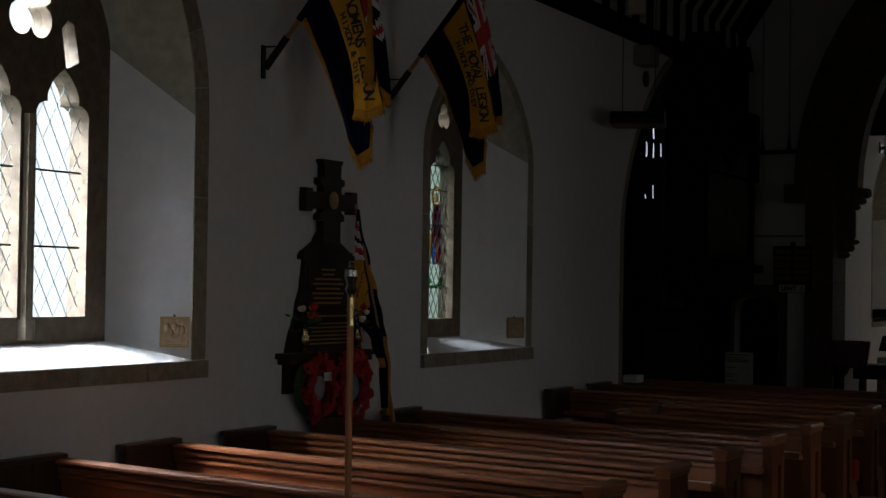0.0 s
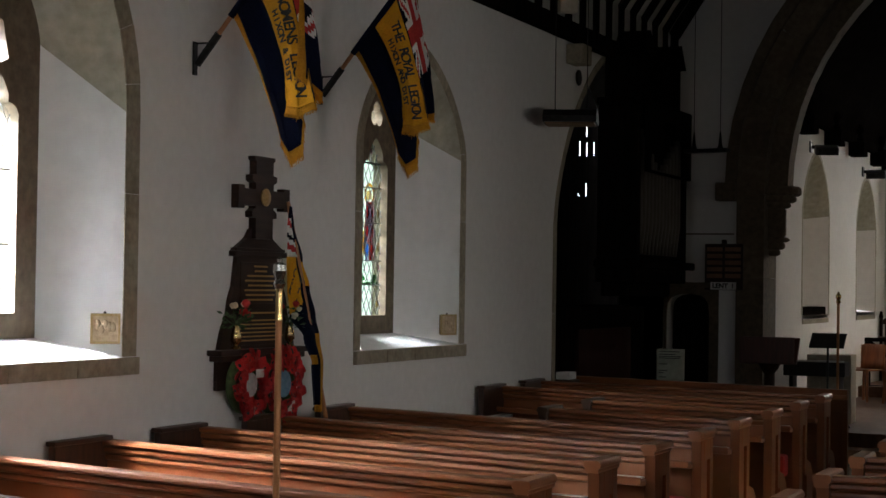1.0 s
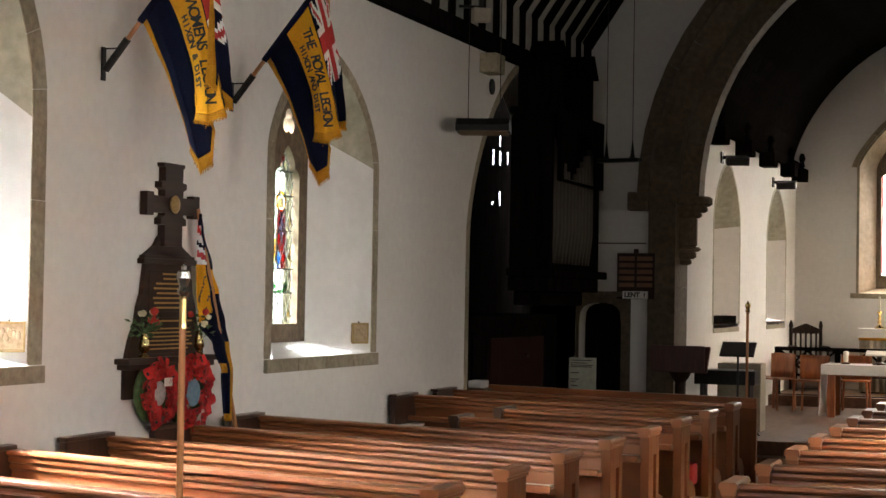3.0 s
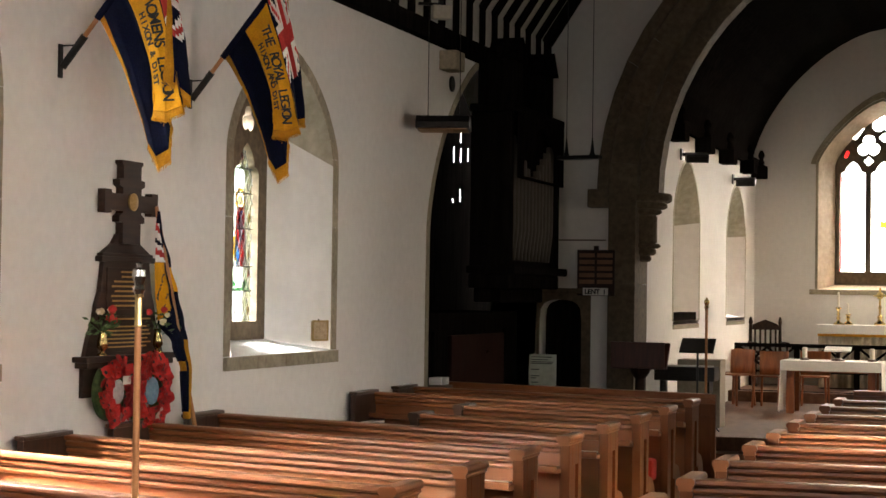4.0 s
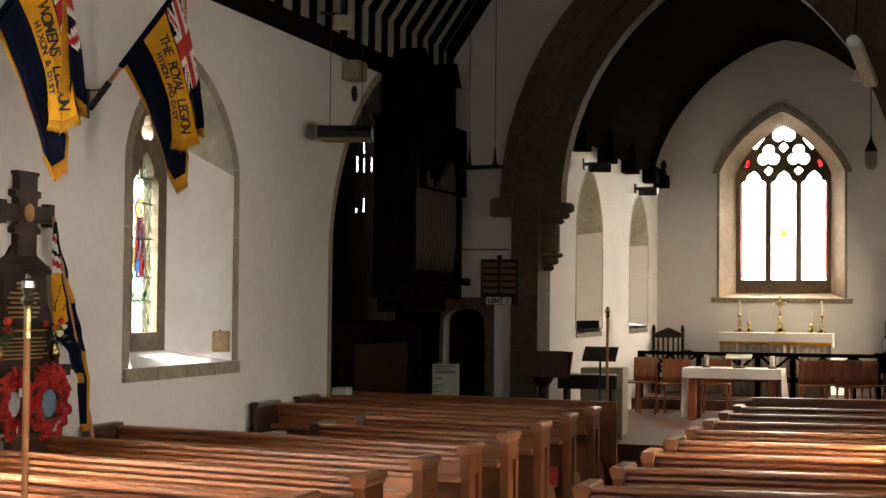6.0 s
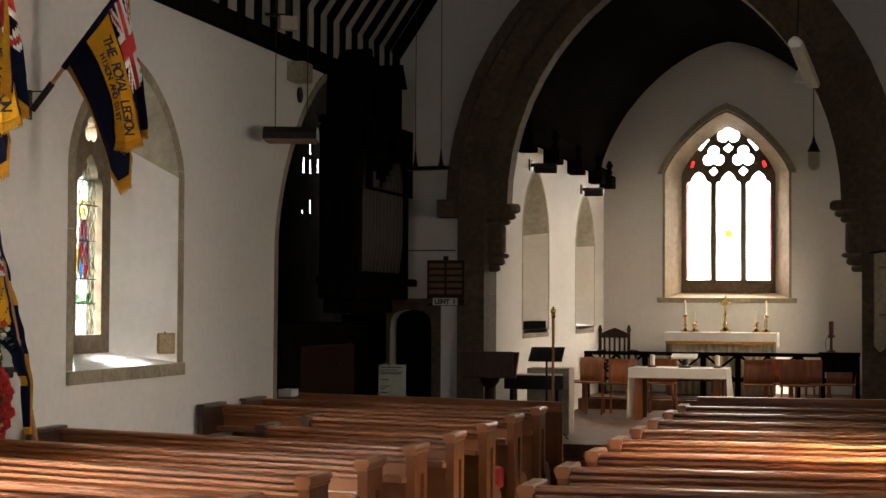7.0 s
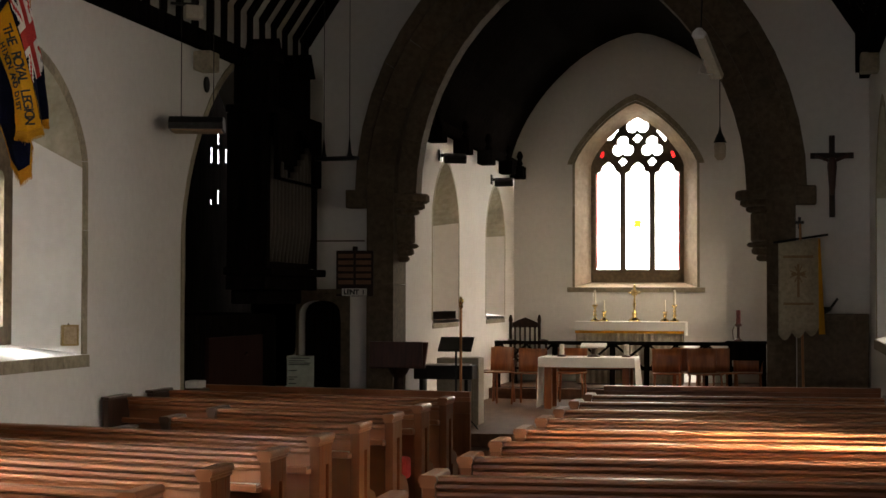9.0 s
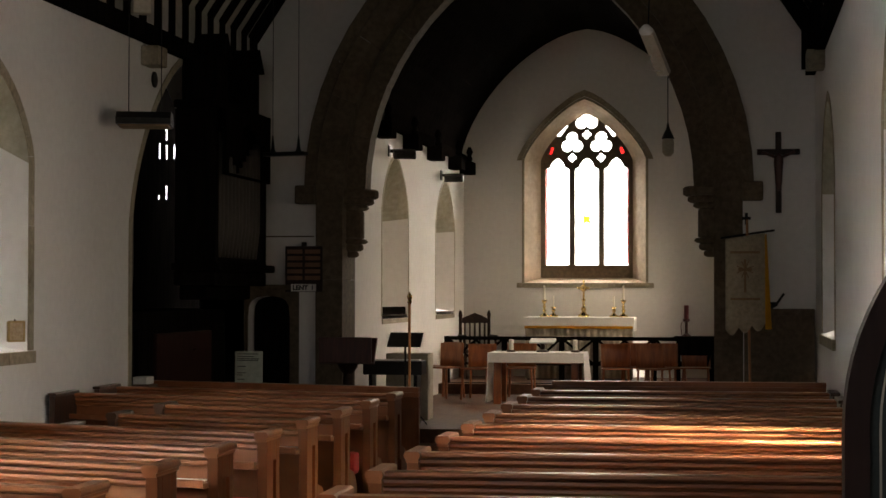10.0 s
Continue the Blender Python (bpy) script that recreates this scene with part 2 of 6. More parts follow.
def plate(name, outer, holes, to, d0, d1, mat, parent=None, label=""):
    """A flat slab with openings that go through it."""
    cu = bpy.data.curves.new(name, "CURVE")
    cu.dimensions, cu.fill_mode, cu.extrude = "2D", "BOTH", abs(d1 - d0) / 2
    for pts in (outer, *holes):
        s = cu.splines.new("POLY")
        s.points.add(len(pts) - 1)
        for q, (u, z) in zip(s.points, pts):
            q.co = (u, z, 0, 1)
        s.use_cyclic_u = True
    tmp = bpy.data.objects.new(name, cu)
    scene.collection.objects.link(tmp)
    me = bpy.data.meshes.new_from_object(tmp.evaluated_get(bpy.context.evaluated_depsgraph_get()))
    bpy.data.objects.remove(tmp)
    bpy.data.curves.remove(cu)
    mid = (d0 + d1) / 2
    bm = bmesh.new()
    bm.from_mesh(me)
    bpy.data.meshes.remove(me)
    for v in bm.verts:
        v.co = to(v.co.x, v.co.y, v.co.z + mid)
    return part(name, bm, mat, parent, label)


def loft(a, da, b, db, to, bm=None, closed=False):
    bm = bm or bmesh.new()
    p = [bm.verts.new(to(u, z, da)) for u, z in a]
    q = [bm.verts.new(to(u, z, db)) for u, z in b]
    for i in range(len(a) if closed else len(a) - 1):
        j = (i + 1) % len(a)
        bm.faces.new((p[i], p[j], q[j], q[i]))
    return bm


def ring_stones(name, parent, inner, outer, to, d0, d1, mat, step=2, gap=0.0015):
    """The dressed stones round an opening, each a block of its own."""
    i = 0
    while i < len(inner) - 1:
        j = min(i + step, len(inner) - 1)
        a, b = inner[i : j + 1], outer[i : j + 1]
        def pull(p, q):
            d = math.hypot(q[0] - p[0], q[1] - p[1]) or 1
            return (p[0] + (q[0] - p[0]) * gap / d, p[1] + (q[1] - p[1]) * gap / d)
        a = [pull(a[0], a[1]), *a[1:-1], pull(a[-1], a[-2])]
        b = [pull(b[0], b[1]), *b[1:-1], pull(b[-1], b[-2])]
        part(name, prism(bmesh.new(), a + b[::-1], to, d0, d1 + random.uniform(0, 0.004)), mat, parent)
        i = j


def lettering(name, text, m, size, mat, parent=None, depth=0.002, bold=0.0):
    cu = bpy.data.curves.new(name, "FONT")
    cu.body, cu.size, cu.extrude, cu.offset, cu.align_x, cu.align_y = text, size, depth, bold, "CENTER", "CENTER"
    tmp = bpy.data.objects.new(name, cu)
    scene.collection.objects.link(tmp)
    me = bpy.data.meshes.new_from_object(tmp.evaluated_get(bpy.context.evaluated_depsgraph_get()))
    bpy.data.objects.remove(tmp)
    me.transform(m)
    me.materials.append(mat)
    ob = new(name, me)
    if parent:
        ob.parent = parent
    return ob

# ---- the building ----
NW, SW, AY, EY, WY = -5.28, 0.88, 18.0, 27.0, -5.0   # nave walls, chancel arch wall, east wall, west wall
CN, CS, MID = -4.25, -0.17, -2.2                       # chancel walls, middle line


def on_north(u, z, d):
    return (NW + d, u, z)


def on_south(u, z, d):
    return (SW - d, u, z)


def on_east(u, z, d):
    return (u, EY - d, z)


def on_arch(u, z, d):
    return (u, AY - d, z)


def on_chancel_north(u, z, d):
    return (CN + d, u, z)


def on_chancel_south(u, z, d):
    return (CS - d, u, z)


def rect(u0, u1, z0, z1):
    return [(u0, z0), (u1, z0), (u1, z1), (u0, z1)]


W1 = arch_line(6.54, 0.99, 1.40, 2.70, 1.22)
W2 = arch_line(11.28, 0.88, 1.35, 2.78, 0.74)
ORGAN = arch_line(16.2, 1.78, 0.0, 2.35, 1.78)
S1 = arch_line(15.75, 0.95, 1.40, 2.75, 0.80)
S2 = arch_line(9.15, 0.95, 1.40, 2.75, 0.80)
# S3 and S4 are unseen openings, added to let in light
S3 = arch_line(4.3, 0.95, 1.40, 2.75, 0.80)
S4 = arch_line(0.6, 0.95, 1.40, 2.75, 0.80)
E1 = arch_line(-2.29, 0.97, 1.95, 3.92, 0.97, p=1.32)
CS1 = arch_line(25.30, 0.80, 1.50, 2.74, 0.72)
CS2 = arch_line(21.40, 0.80, 1.50, 2.74, 0.72)
C1 = arch_line(21.34, 0.86, 1.50, 2.78, 0.74)
C2 = arch_line(25.20, 0.84, 1.50, 2.74, 0.72)

PLATE = 4.13
wall_north = tagged(plate("wall_north", rect(WY, AY + 0.6, -0.1, PLATE), [W1, W2, ORGAN], on_north, -0.5, 0, PLASTER), "white plastered nave wall with arched openings", "wall", kind="structure")
wall_south = tagged(plate("wall_south", rect(WY, AY + 0.6, -0.1, PLATE), [S1, S2, S3, S4], on_south, -0.5, 0, PLASTER), "white plastered nave wall with arched windows", "wall", kind="structure")
wall_east = tagged(plate("wall_east", [(-4.8, -0.1), (0.4, -0.1), (0.4, 6.6), (-4.8, 6.6)], [E1], on_east, -0.5, 0, PLASTER), "cream plastered chancel end wall with a pointed window", "wall", kind="structure")
wall_chancel_north = tagged(plate("wall_chancel_north", rect(AY + 0.6, EY, -0.1, 3.95), [C1, C2], on_chancel_north, -0.5, 0, PLASTER), "white plastered chancel wall with two lancet recesses", "wall", kind="structure")
wall_chancel_south = tagged(plate("wall_chancel_south", rect(AY + 0.6, EY, -0.1, 3.95), [CS1, CS2], on_chancel_south, -0.5, 0, PLASTER), "white plastered chancel wall with two lancet windows", "wall", kind="structure")
# its high opening is unseen, added to let fill light in from behind
wall_west = tagged(plate("wall_west", rect(NW - 0.5, SW + 0.5, -0.1, 9.5), [arch_line(MID, 1.3, 2.2, 4.3, 1.5)], lambda u, z, d: (u, WY + d, z), -0.5, 0, PLASTER), "plain white plastered end wall of the nave", "wall", kind="structure")
AC, AHW = -2.17, 2.30
ARCH_OUT = arch_line(AC, AHW, 0.0, 2.90, 3.14)
ARCH_MID = arch_line(AC, 2.00, 0.0, 2.90, 2.88)
ARCH_IN = arch_line(AC, 1.79, 2.90, 2.901, 2.68)
wall_arch = tagged(plate("wall_chancel_arch", [(NW, -0.1), (SW, -0.1), (SW, PLATE), (SW - 0.02, 4.62), (MID, 9.2), (NW + 0.02, 4.62), (NW, PLATE)], [ARCH_OUT, arch_line(-5.0, 0.24, 0.0, 1.52, 0.23, 10, 3.2)], on_arch, -0.6, 0, PLASTER), "white plastered wall pierced by the tall chancel arch", "wall", kind="structure")

floor = tagged(part("floor", boxes((NW, SW, WY, AY + 0.6, -0.12, 0.0)), FLOOR), "dark worn nave floor between the pews", "floor", kind="structure")
chancel_floor = tagged(part("chancel_floor", boxes((CN, CS, AY + 0.25, EY, -0.1, 0.30), (CN, CS, AY - 0.1, AY + 0.25, -0.1, 0.15), (CN, CS, 24.6, EY, 0.30, 0.45)), TILE), "red-brown chancel floor raised on two steps", "floor", kind="structure")
ground = tagged(part("ground", boxes((-60, 60, -60, 90, -0.6, -0.13)), material("churchyard grass", (0.05, 0.09, 0.03), (0.09, 0.14, 0.05), 0.9, scale=(4, 4, 4))), "churchyard grass outside the walls", "ground", kind="structure")

# nave roof: plaster between dark rafters, steep, with short upright ashlar posts at the wall head
RIDGE, KNEE = 9.15, 4.62
bm = bmesh.new()
for s, x0 in ((1, NW + 0.04), (-1, SW - 0.04)):
    for a, b in (((x0, PLATE), (x0, KNEE)), ((x0, KNEE), (MID, RIDGE + 0.02))):
        q = [bm.verts.new(p) for p in ((a[0], WY, a[1]), (a[0], AY, a[1]), (b[0], AY, b[1]), (b[0], WY, b[1]))]
        bm.faces.new(q if s > 0 else q[::-1])
ceiling = tagged(part("ceiling", bm, ROOFPLASTER), "grey-white plaster between the roof rafters", "ceiling", kind="structure")
sol = ceiling.modifiers.new("thick", "SOLIDIFY")
sol.thickness, sol.offset = 0.1, 0
bm = bmesh.new()
for s, x0 in ((1, NW), (-1, SW)):
    box(bm, min(x0 - s * 0.1, x0 + s * 0.1), max(x0 - s * 0.1, x0 + s * 0.1), WY, AY, PLATE - 0.06, PLATE + 0.1)
    y = WY + 0.2
    while y < AY - 0.05:
        box(bm, min(x0 - s * 0.04, x0 + s * 0.11), max(x0 - s * 0.04, x0 + s * 0.11), y - 0.075, y + 0.075, PLATE + 0.1, KNEE + 0.05)
        bar(bm, (x0 + s * 0.05, y, KNEE - 0.02), (MID, y, RIDGE), 0.12, 0.17, up=(0, 1, 0))
        y += 0.40
    box(bm, min(x0, x0 + s * 0.14), max(x0, x0 + s * 0.14), AY - 0.16, AY - 0.01, PLATE, KNEE + 0.05)
    bar(bm, (x0 + s * 0.06, AY - 0.09, KNEE - 0.02), (MID, AY - 0.09, RIDGE), 0.2, 0.24, up=(0, 1, 0))
rafters = tagged(part("ceiling_rafters", bm, BLACKWOOD), "black timber rafters of the steep nave roof", "rafters", kind="structure")

# chancel ceiling: dark boarding on a pointed curve
CEIL = arch_line(MID - 0.05, 2.06, 3.86, 3.861, 2.16, 28)
bm = loft([(u, z) for u, z in CEIL], 0.0, CEIL, EY - AY - 0.3, on_east)
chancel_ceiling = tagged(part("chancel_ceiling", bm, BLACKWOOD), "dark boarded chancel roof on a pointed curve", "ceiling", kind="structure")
sol = chancel_ceiling.modifiers.new("thick", "SOLIDIFY")
sol.thickness, sol.offset = 0.06, 1
for x0, s in ((CN, 1), (CS, -1)):
    tagged(part("chancel_wall_plate", boxes((min(x0 - s * 0.05, x0 + s * 0.07), max(x0 - s * 0.05, x0 + s * 0.07), AY + 0.6, EY, 3.86, 4.0)), BLACKWOOD), "dark timber plate on the chancel wall head", "wall plate", kind="structure")


def roof_corbel(x, y, z, s):
    e = thing("roof_corbel", "black carved timber bracket below the chancel roof", "corbel", (x, y, z), group="chancel roof corbels")
    part("block", boxes((0, s * 0.22, -0.16, 0.16, -0.10, 0.10) if s > 0 else (s * 0.22, 0, -0.16, 0.16, -0.10, 0.10), bevel=0.015), BLACKWOOD, e)
    part("pendant", lathe([(0.02, 0.1), (0.05, 0.14), (0.03, 0.2), (0.055, 0.26), (0.025, 0.34)], (s * 0.14, 0, 0)), BLACKWOOD, e)
    return e


for y in (20.15, 21.95, 23.75, 25.6, 26.7):
    roof_corbel(CN, y, 3.78, 1)
    roof_corbel(CS, y, 3.78, -1)

# east gable over the wall, closing the roof end above the chancel arch on the outside
tagged(part("gable_outer", boxes((NW - 0.5, NW - 0.002, AY + 0.6, AY + 0.9, -0.1, 4.0), (SW + 0.002, SW + 0.5, AY + 0.6, AY + 0.9, -0.1, 4.0)), PLASTER), "plain masonry beside the chancel", "wall", kind="structure")

# ---- chancel arch stonework ----
arch = thing("chancel_arch", "tall pointed stone chancel arch in two chamfered orders", "arch", kind="structure")
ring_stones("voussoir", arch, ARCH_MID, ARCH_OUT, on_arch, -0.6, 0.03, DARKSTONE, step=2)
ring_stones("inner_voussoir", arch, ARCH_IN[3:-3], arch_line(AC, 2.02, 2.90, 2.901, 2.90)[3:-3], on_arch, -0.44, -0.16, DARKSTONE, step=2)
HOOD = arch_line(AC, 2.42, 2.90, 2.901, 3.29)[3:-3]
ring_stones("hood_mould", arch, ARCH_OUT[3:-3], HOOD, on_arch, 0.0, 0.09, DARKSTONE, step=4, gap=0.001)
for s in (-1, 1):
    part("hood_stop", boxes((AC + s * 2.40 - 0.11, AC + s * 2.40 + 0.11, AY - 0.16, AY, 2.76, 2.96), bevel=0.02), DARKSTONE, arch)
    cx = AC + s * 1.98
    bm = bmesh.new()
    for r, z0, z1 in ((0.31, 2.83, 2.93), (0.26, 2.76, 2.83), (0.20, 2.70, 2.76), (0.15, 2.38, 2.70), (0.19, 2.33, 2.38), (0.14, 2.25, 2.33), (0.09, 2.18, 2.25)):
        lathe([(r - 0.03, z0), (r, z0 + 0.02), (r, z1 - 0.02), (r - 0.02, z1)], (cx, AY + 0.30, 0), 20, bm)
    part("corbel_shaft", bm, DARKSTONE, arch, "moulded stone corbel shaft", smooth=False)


# ---- windows ----
def stone_window(name, label, c, hw, z0, zs, h, ghw, gz0, gzs, gh, depth, to, surround=0.10, sill_out=0.03, glass=None):
    w = thing(name, label, "window", kind="structure")
    a, b = arch_line(c, hw, z0, zs, h), arch_line(c, ghw, gz0, gzs, gh)
    for i, j in ((0, 4), (len(a) - 4, len(a))):
        part("splay", loft(a[i:j], 0, b[i:j], -depth, to), REVEAL, w, "white plastered splayed reveal")
    part("soffit", loft(a[3:-3], 0, b[3:-3], -depth, to), SOFFIT, w, "stone soffit of the window arch")
    o = arch_line(c, hw + surround, z0 - 0.001, zs, h + surround * 0.9)
    ring_stones("surround_stone", w, a, o, to, -0.02, 0.004, STONE, step=2)
    n = 4
    for i in range(n):
        u0, u1 = c - hw - surround + (2 * hw + 2 * surround) * i / n, c - hw - surround + (2 * hw + 2 * surround) * (i + 1) / n
        part("sill_stone", prism(bmesh.new(), rect(u0 + 0.003, u1 - 0.003, z0 - 0.095, z0 - 0.004), to, -0.05, sill_out), STONE, w)
    sl = bmesh.new()
    q = [sl.verts.new(to(u, z, d)) for u, z, d in ((c - hw, z0, 0.02), (c + hw, z0, 0.02), (c + ghw, gz0, -depth), (c - ghw, gz0, -depth))]
    sl.faces.new(q)
    part("sill_slope", sl, REVEAL, w, "pale sloping window sill")
    return w


HEAD = [(1, 0), (1.02, 0.18), (0.93, 0.36), (0.74, 0.46), (0.60, 0.47), (0.60, 0.66), (0.48, 0.90), (0.26, 1.14), (0, 1.32)]


def light_line(c, hw, z0, zs, k=1.0):
    """A trefoil-headed light."""
    right = [(c + hw * u, zs + hw * z * k) for u, z in HEAD]
    left = [(c - hw * u, zs + hw * z * k) for u, z in HEAD[::-1][1:]]
    return [(c - hw, z0), (c + hw, z0)] + right + left


def foil(c, z, r, lobes=3, turn=90, n=36, deep=0.42):
    pts = []
    for i in range(n):
        t = 2 * math.pi * i / n
        k = 1 - deep + deep * abs(math.cos(lobes * (t - radians(turn)) / 2)) ** 0.7
        pts.append((c + r * k * math.cos(t), z + r * k * math.sin(t)))
    return pts


def slit(c, z, wide, long, lean):
    s, k = math.sin(radians(lean)), math.cos(radians(lean))
    pts = [(-wide, -long), (wide, -long * 0.8), (wide * 0.8, long * 0.8), (0, long), (-wide, long * 0.7)]
    return [(c + u * k + v * s, z + v * k - u * s) for u, v in pts]


def leads(bm, lights, to, d, pitch=0.11, thick=0.004):
    """Diamond leading across each rectangle (u0, u1, z0, z1)."""
    for u0, u1, z0, z1 in lights:
        for s in (1, -1):
            k = -20
            while k < 60:
                pts = []
                c = (u0 + k * pitch) if s > 0 else (u0 + k * pitch)
                # line u = c + s * (z - z0) * 0.62
                for u in (u0, u1):
                    z = z0 + (u - c) / (s * 0.62)
                    if z0 <= z <= z1:
                        pts.append((u, z))
                for z in (z0, z1):
                    u = c + s * (z - z0) * 0.62
                    if u0 < u < u1:
                        pts.append((u, z))
                if len(pts) >= 2 and math.dist(pts[0], pts[1]) > 0.02:
                    bar(bm, to(*pts[0], d), to(*pts[1], d), thick, thick)
                k += 1
    return bm


def pane(name, pts, to, d, mat, parent):
    bm = bmesh.new()
    prism(bm, pts, to, d, d + 0.003)
    p = part(name, bm, mat, parent)
    p.visible_shadow = False
    return p


def flat(pts, to, d, mat, parent, name="pane"):
    return pane(name, pts, to, d, mat, parent)


# window_1: two lights with tracery
w1 = stone_window("window_1", "two-light stone window with leaded clear glass in a white splay", 6.54, 0.99, 1.40, 2.70, 1.22, 0.64, 1.50, 3.02, 0.62, 0.30, on_north, surround=0.13)
lights1 = [light_line(6.54 + s * 0.265, 0.205, 1.63, 2.60) for s in (-1, 1)]
holes1 = lights1 + [foil(6.54, 3.16, 0.19, 4, 45)] + [slit(6.54 + s * 0.31, 3.0, 0.055, 0.12, s * -12) for s in (-1, 1)]
# tracery stands against the sky: its backlit dark is put into the colour
plate("tracery", arch_line(6.54, 0.655, 1.49, 3.02, 0.63), holes1, on_north, -0.42, -0.30, DARKSTONE, w1, "stone mullion and tracery darkened for backlight")
part("mullion_roll", rod(rod(bmesh.new(), on_north(6.54, 1.62, -0.30), on_north(6.54, 2.62, -0.30), 0.035), on_north(6.54, 1.52, -0.30), on_north(6.54, 1.62, -0.30), 0.05), STONE, w1)
for s in (-1, 1):
    flat(rect(6.54 + s * 0.265 - 0.21, 6.54 + s * 0.265 + 0.21, 1.62, 2.90), on_north, -0.36, CLEARPANE, w1)
flat([(6.12, 2.91), (7.08, 2.91), (6.54, 3.42)], on_north, -0.36, CLEARPANE, w1)
tagged(part("leading", leads(bmesh.new(), [(6.54 + s * 0.265 - 0.205, 6.54 + s * 0.265 + 0.205, 1.63, 2.80) for s in (-1, 1)], on_north, -0.352), LEAD, w1), kind="stuff")
bm = bmesh.new()
for z in (1.98, 2.36):
    for s in (-1, 1):
        rod(bm, on_north(6.54 + s * 0.265 - 0.2, z, -0.345), on_north(6.54 + s * 0.265 + 0.2, z, -0.345), 0.006)
part("saddle_bar", bm, IRON, w1)

# window_2: one stained-glass light
w2 = stone_window("window_2", "single lancet of stained glass in a wide white splay", 11.28, 0.88, 1.35, 2.78, 0.74, 0.31, 1.44, 3.02, 0.34, 0.30, on_north)
lt2 = [light_line(11.245, 0.205, 1.575, 2.62, 1.0)]
plate("tracery", arch_line(11.28, 0.325, 1.43, 3.02, 0.35), lt2 + [foil(11.25, 3.06, 0.10, 3, 90)], on_north, -0.42, -0.30, DARKSTONE, w2, "dark stone frame of the lancet")
D2 = -0.36
GB = rect(11.03, 11.46, 1.56, 2.92)
flat(GB, on_north, D2, GREENPANE, w2)
flat(foil(11.25, 3.06, 0.115, 3, 90), on_north, D2, CLEARPANE, w2)
flat(rect(11.20, 11.24, 3.0, 3.05), on_north, D2 + 0.006, GOLDPANE, w2)
C2U = 11.245
for u0, u1, z0, z1, m in (
    (C2U - 0.07, C2U + 0.09, 2.10, 2.42, REDPANE), (C2U - 0.02, C2U + 0.06, 2.16, 2.40, BLUEPANE), (C2U - 0.10, C2U - 0.05, 2.02, 2.20, GOLDPANE),
    (C2U - 0.06, C2U + 0.0, 1.98, 2.16, BLUEPANE), (C2U + 0.0, C2U + 0.10, 1.98, 2.12, REDPANE), (C2U - 0.05, C2U + 0.05, 2.43, 2.50, FLESHPANE),
    (C2U - 0.19, C2U + 0.19, 1.80, 1.83, GRNPANE), (C2U - 0.15, C2U - 0.05, 1.83, 1.87, GRNPANE), (C2U + 0.06, C2U + 0.15, 1.83, 1.88, GRNPANE),
    (C2U - 0.04, C2U + 0.05, 2.76, 2.82, REDPANE), (C2U + 0.15, C2U + 0.19, 2.30, 2.38, GOLDPANE), (C2U - 0.19, C2U - 0.15, 2.18, 2.26, GOLDPANE),
    (C2U + 0.15, C2U + 0.19, 2.05, 2.12, GOLDPANE), (C2U + 0.15, C2U + 0.19, 1.90, 1.95, REDPANE), (C2U - 0.19, C2U - 0.15, 1.93, 1.99, BLUEPANE),
    (C2U + 0.14, C2U + 0.19, 2.52, 2.56, GOLDPANE), (C2U - 0.19, C2U - 0.14, 2.54, 2.58, GOLDPANE), (C2U + 0.15, C2U + 0.19, 1.62, 1.68, GOLDPANE), (C2U - 0.19, C2U - 0.15, 1.70, 1.76, FLESHPANE),
):
    k = 0.25 * (u1 - u0)
    flat([(u0 + k, z0), (u1 - 0.3 * k, z0 + 0.1 * k), (u1, (z0 + z1) / 2), (u1 - k, z1), (u0 + 0.5 * k, z1 - 0.2 * k), (u0, (z0 + z1) / 2 - k)], on_north, D2 + 0.006, m, w2, "coloured_pane")
bm = bmesh.new()
N = 20
ro, ri = 0.085, 0.062
for i in range(N):
    a, b = 2 * math.pi * i / N, 2 * math.pi * (i + 1) / N
    prism(bm, [(C2U + r * math.cos(t), 2.47 + r * math.sin(t)) for r, t in ((ri, a), (ro, a), (ro, b), (ri, b))], on_north, D2 + 0.009, D2 + 0.011)
halo = part("coloured_pane", bm, GOLDPANE, w2)
halo.visible_shadow = False
bm = leads(bmesh.new(), [(11.045, 11.445, 1.58, 2.86)], on_north, D2 + 0.013, pitch=0.085, thick=0.005)
for z in (1.80, 1.98, 2.26, 2.52, 2.70):
    bar(bm, on_north(11.04, z, D2 + 0.013), on_north(11.45, z, D2 + 0.013), 0.011, 0.008)
for a, b in (((C2U - 0.07, 2.1), (C2U - 0.05, 2.43)), ((C2U + 0.09, 2.08), (C2U + 0.06, 2.43)), ((C2U - 0.1, 1.98), (C2U - 0.07, 2.2)), ((C2U, 1.97), (C2U + 0.01, 2.3)), ((C2U + 0.1, 1.97), (C2U + 0.09, 2.2))):
    bar(bm, on_north(*a, D2 + 0.014), on_north(*b, D2 + 0.014), 0.006, 0.006)
tagged(part("leading", bm, LEAD, w2), kind="stuff")

# south windows, seen edge on; the last two are unseen, added for light
for nm, c in (("window_3", 15.75), ("window_4", 9.15), ("window_5", 4.3), ("window_11", 0.6)):
    w = stone_window(nm, "arched nave window with leaded glass in a pale splay", c, 0.95, 1.40, 2.75, 0.80, 0.55, 1.50, 2.72, 0.60, 0.30, on_south)
    plate("tracery", arch_line(c, 0.56, 1.49, 2.72, 0.61), [light_line(c + s * 0.26, 0.21, 1.6, 2.6) for s in (-1, 1)], on_south, -0.42, -0.30, STONE, w)
    for s in (-1, 1):
        flat(rect(c + s * 0.26 - 0.215, c + s * 0.26 + 0.215, 1.59, 2.9), on_south, -0.36, CLEARPANE, w)

